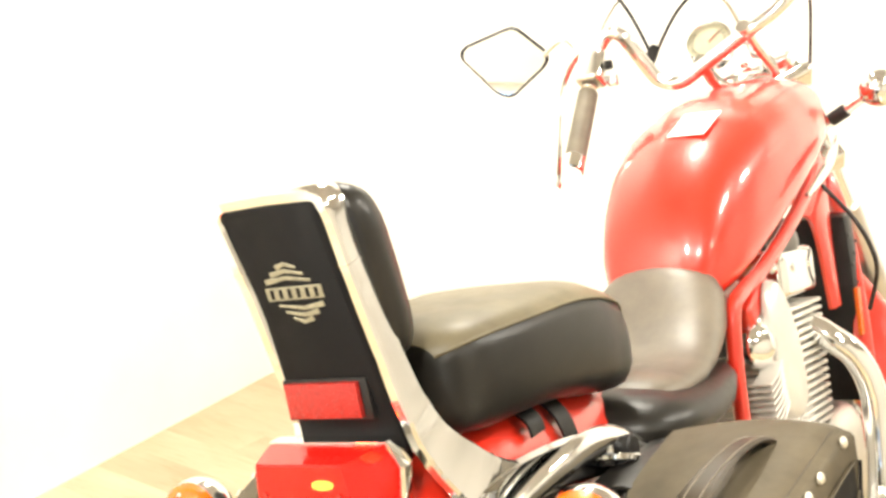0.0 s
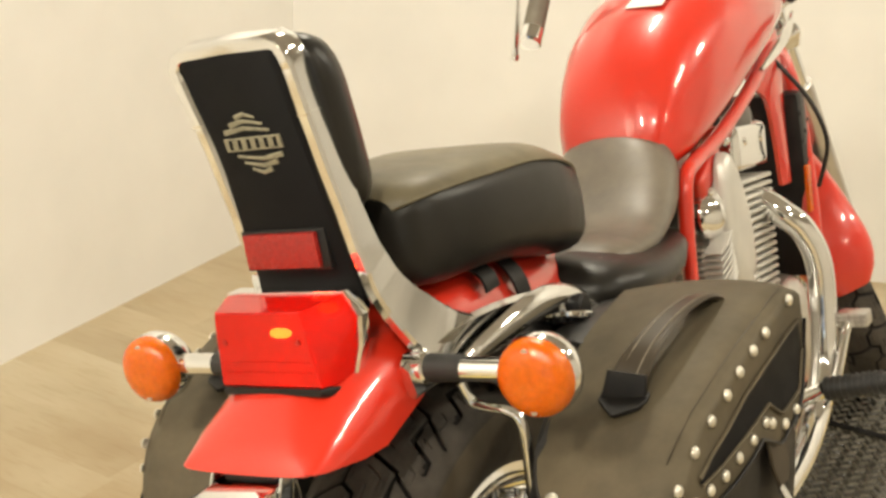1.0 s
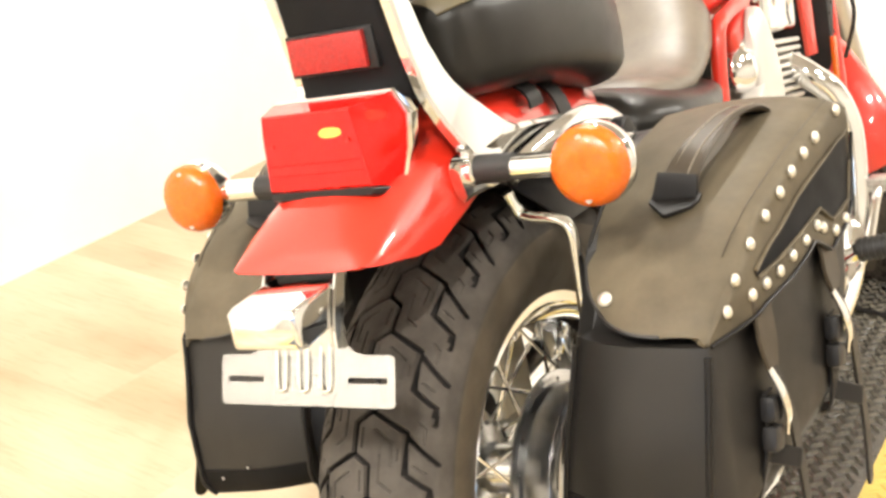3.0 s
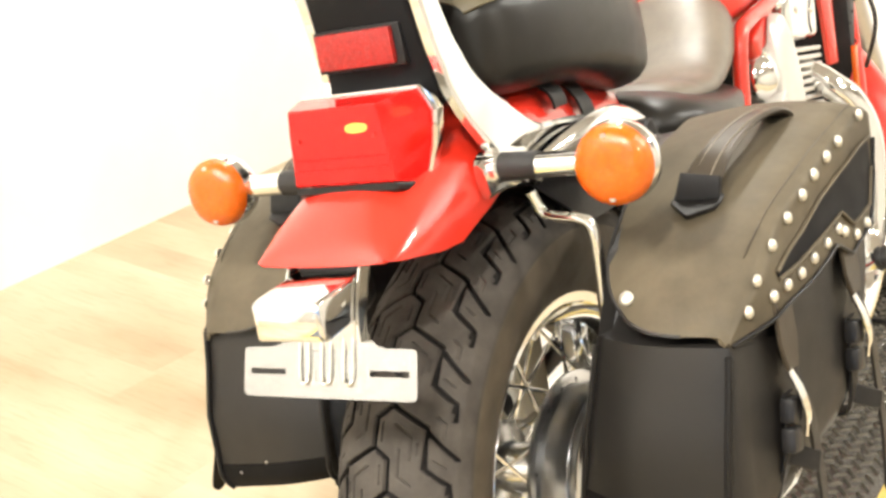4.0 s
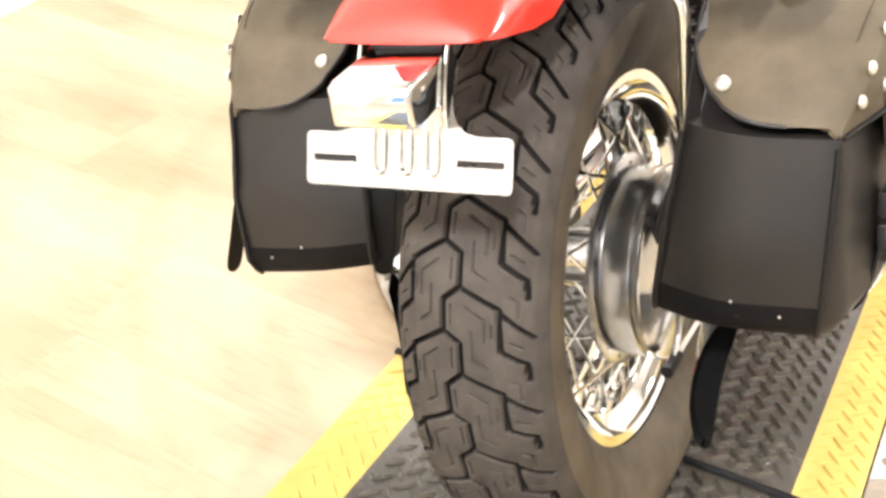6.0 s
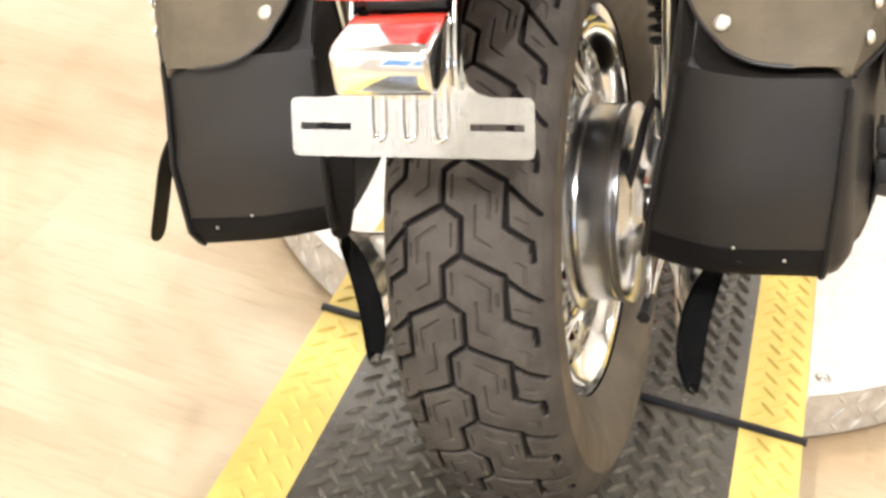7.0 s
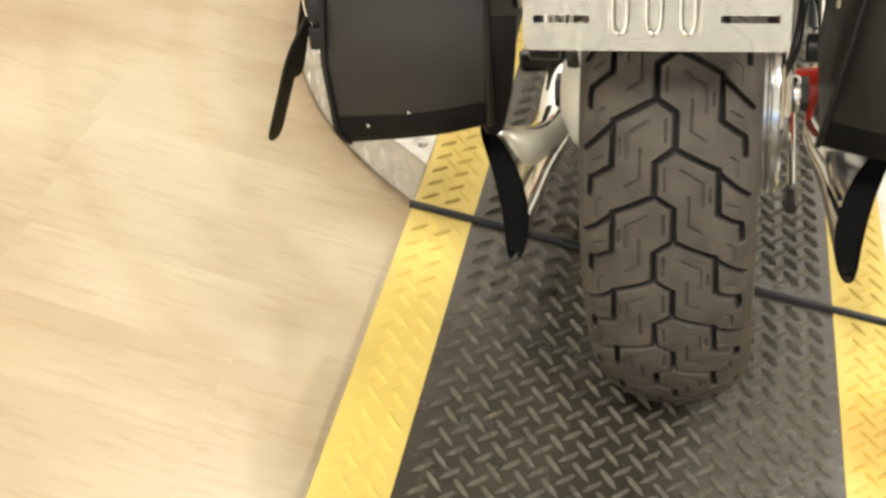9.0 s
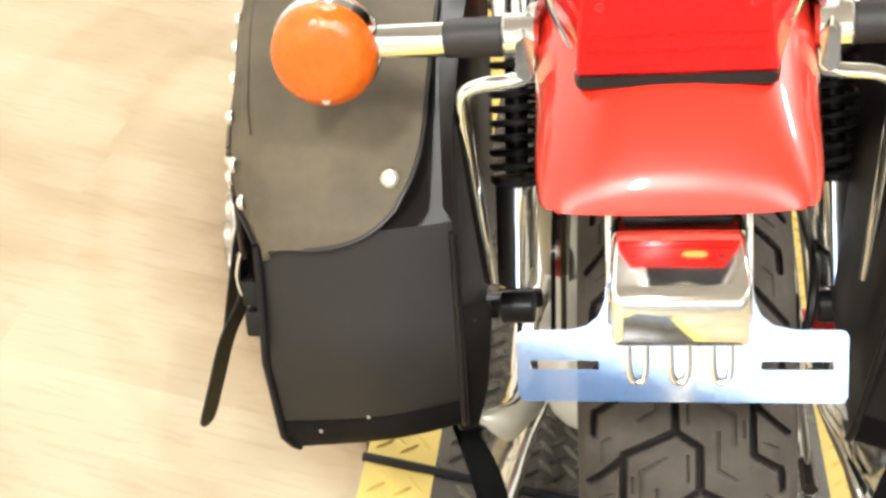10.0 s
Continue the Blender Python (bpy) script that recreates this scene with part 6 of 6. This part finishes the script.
def lozenge(scale, back):
    pts = [(-0.078, 0.03), (-0.075, 0.038), (-0.066, 0.045), (0.008, 0.061), (0.02, 0.062), (0.031, 0.057), (0.071, 0.012), (0.075, 0.003), (0.072, -0.008), (0.064, -0.018), (0.006, -0.055), (-0.006, -0.057), (-0.018, -0.053), (-0.03, -0.043), (-0.073, 0.016), (-0.077, 0.023)]
    return [MC + mu * (a * scale) + mw * (b * scale) - face * back for a, b in pts]


bm = nb()
loft(bm, [lozenge(1.0, 0.0), lozenge(1.04, 0.004), lozenge(1.0, 0.012), lozenge(0.7, 0.026), lozenge(0.25, 0.032)])
part("mirror_shell", bm, BLACK, mirror, "black-rimmed mirror shell", 45)
bm = nb()
loft(bm, [lozenge(0.96, -0.0004), lozenge(0.955, -0.0012)])
part("mirror_glass", bm, MIRROR, mirror, "mirror glass")
# speedometer
G0, GN = V((-0.05, 1.03, 1.088)), V((0.12, -0.75, 0.6)).normalized()
bm = nb()
revolve(bm, [(-0.05, 0.0), (-0.048, 0.025), (-0.03, 0.037), (0.0, 0.041), (0.006, 0.041), (0.008, 0.037), (0.003, 0.035)], G0, GN, 36)
speedo = part("speedometer", bm, CHROME, bike, "round chrome speedometer with cream dial")
bm = nb()
revolve(bm, [(0.002, 0.0), (0.002, 0.0352)], G0, GN, 36)
part("dial", bm, DIAL, speedo)
bm = nb()
gu, gw = frame_of(GN)
for i in range(21):
    a = radians(-130 + 13 * i)
    d = gu * math.sin(a) + gw * math.cos(a)
    bar(bm, [G0 + GN * 0.0026 + d * 0.026, G0 + GN * 0.0026 + d * 0.032], 0.002, 0.0005, GN.cross(d), 0.0002)
tagged(part("dial_marks", bm, BLACK, speedo), kind="stuff")
bm = nb()
bar(bm, [G0 + GN * 0.0034, G0 + GN * 0.0034 + (gu * -0.7 + gw * -0.7) * 0.028], 0.0024, 0.0008, GN.cross(gu - gw), 0.0003)
part("needle", bm, REFLECTOR, speedo)
bm = nb()
rbox(bm, (0.012, 1.06, 1.03), (0.13, 0.05, 0.022), 0.008, 3, Euler((radians(25), radians(-14), radians(10))).to_matrix())
part("warning_lamp_panel", bm, CHROME, bike, "chrome warning lamp panel")
for dx, mt, nm in ((-0.012, LENS, "red_warning_lamp"), (0.02, simple("green_lens", (0.02, 0.25, 0.12), rough=0.2, coat=0.6), "green_warning_lamp")):
    bm = nb()
    dome(bm, (0.012 + dx, 1.046, 1.043 + dx * 0.3), (0, -0.5, 0.9), 0.008, 0.004)
    part(nm, bm, mt, bike)
# cables
for k, (pts, r) in enumerate((([(-0.21, 0.92, 1.12), (-0.17, 0.97, 1.19), (-0.1, 1.05, 1.22), (-0.04, 1.12, 1.15), (-0.02, 1.18, 1.0)], 0.0035), ([(-0.125, 0.955, 1.09), (-0.15, 0.95, 1.165), (-0.19, 0.94, 1.24)], 0.0032),
                              ([(-0.12, 0.96, 1.085), (-0.066, 0.96, 1.152), (0.0, 0.98, 1.2)], 0.003), ([(0.14, 1.0, 1.17), (0.11, 1.1, 1.12), (0.07, 1.18, 1.02)], 0.003),
                              ([(0.05, 1.13, 0.9), (0.065, 1.1, 0.838), (0.093, 1.1, 0.798), (0.127, 1.1, 0.75), (0.149, 1.1, 0.698), (0.15, 1.11, 0.65), (0.12, 1.14, 0.58)], 0.004))):
    bm = nb()
    tube(bm, smooth_path(pts, 6), r, 8)
    part("cable", bm, BLACK if k in (1, 2, 3) else GROOVE if k else SATIN, bike, "thin control cable")
bm = nb()
cyl(bm, (-0.13, 0.95, 1.075), (-0.118, 0.965, 1.1), 0.011, 0.009, 14, 0.002)
part("cable_clamp", bm, BLACK, bike)
# front turn signals
for sx, bx, by, bz in ((1, 0.172, 1.2, 0.957), (-1, -0.16, 1.08, 0.93)):
    bm = nb()
    revolve(bm, [(-0.03, 0.0), (-0.028, 0.016), (-0.018, 0.028), (0.0, 0.034), (0.012, 0.035), (0.016, 0.033)], (bx, by, bz), (0.2 * sx, 0.95, 0), 28)
    fs_ = part("front_signal", bm, CHROME, bike, "chrome front turn signal")
    bm = nb()
    revolve(bm, [(0.014, 0.034), (0.024, 0.03), (0.03, 0.018), (0.032, 0.0)], (bx, by, bz), (0.2 * sx, 0.95, 0), 28)
    part("lens", bm, AMBER, fs_)
    bm = nb()
    tube(bm, [(0.06 * sx, 1.2 - 0.06 * (sx < 0), 0.9), (0.11 * sx, 1.2 - 0.09 * (sx < 0), 0.925), (0.15 * sx, by, 0.945)], [0.012, 0.01, 0.009], 12)
    part("stem", bm, CHROME, fs_)
    bm = nb()
    tube(bm, [(0.085 * sx, 1.2 - 0.075 * (sx < 0), 0.9125), (0.115 * sx, 1.2 - 0.09 * (sx < 0), 0.927)], 0.0125, 12)
    part("collar", bm, GROOVE, fs_)

# ---- floor planks ----
PW, PL = 0.127, 1.22
FT = pose(0, 0, 0, 0, 0, -2.0)
plank_mesh = {}


def plank(x0, x1, y0, y1):
    k = round(x1 - x0, 4)
    if k not in plank_mesh:
        bm = nb()
        hx, hy = (x1 - x0) / 2 - 0.00003, (y1 - y0) / 2 - 0.00003
        square = ((-1, -1), (1, -1), (1, 1), (-1, 1))
        lo = [V((a * hx, b * hy, -0.01)) for a, b in square]
        mid = [V((a * hx, b * hy, -0.0001)) for a, b in square]
        hi = [V((a * (hx - 0.00012), b * (hy - 0.00012), 0.0)) for a, b in square]
        loft(bm, [lo, mid, hi])
        plank_mesh[k] = part("plank", bm, WOOD, floor, angle=20)
        ob = plank_mesh[k]
    else:
        ob = new("plank", plank_mesh[k].data)
        ob.parent = floor
    ob.matrix_local = FT @ Matrix.Translation(((x0 + x1) / 2, (y0 + y1) / 2, FLOOR))


# the rows end inside the thickness of the side walls
rng = random.Random(5)
for j in range(58):
    y0 = -3.72 + j * PW
    xw = -1.39 - 0.445 * (y0 + 3.6) / 5.6 - 0.07 - 0.035 * y0
    xe = 3.26 - 0.035 * y0
    x = xw - rng.choice((0.0, 0.31, 0.61, 0.92))
    while x < xe - 0.02:
        a, b = max(x, xw, (y0 - 2.1) / 0.36 - 1.9), min(x + PL, xe)
        if b - a > 0.03:
            plank(a, b, y0, y0 + PW)
        x += PL
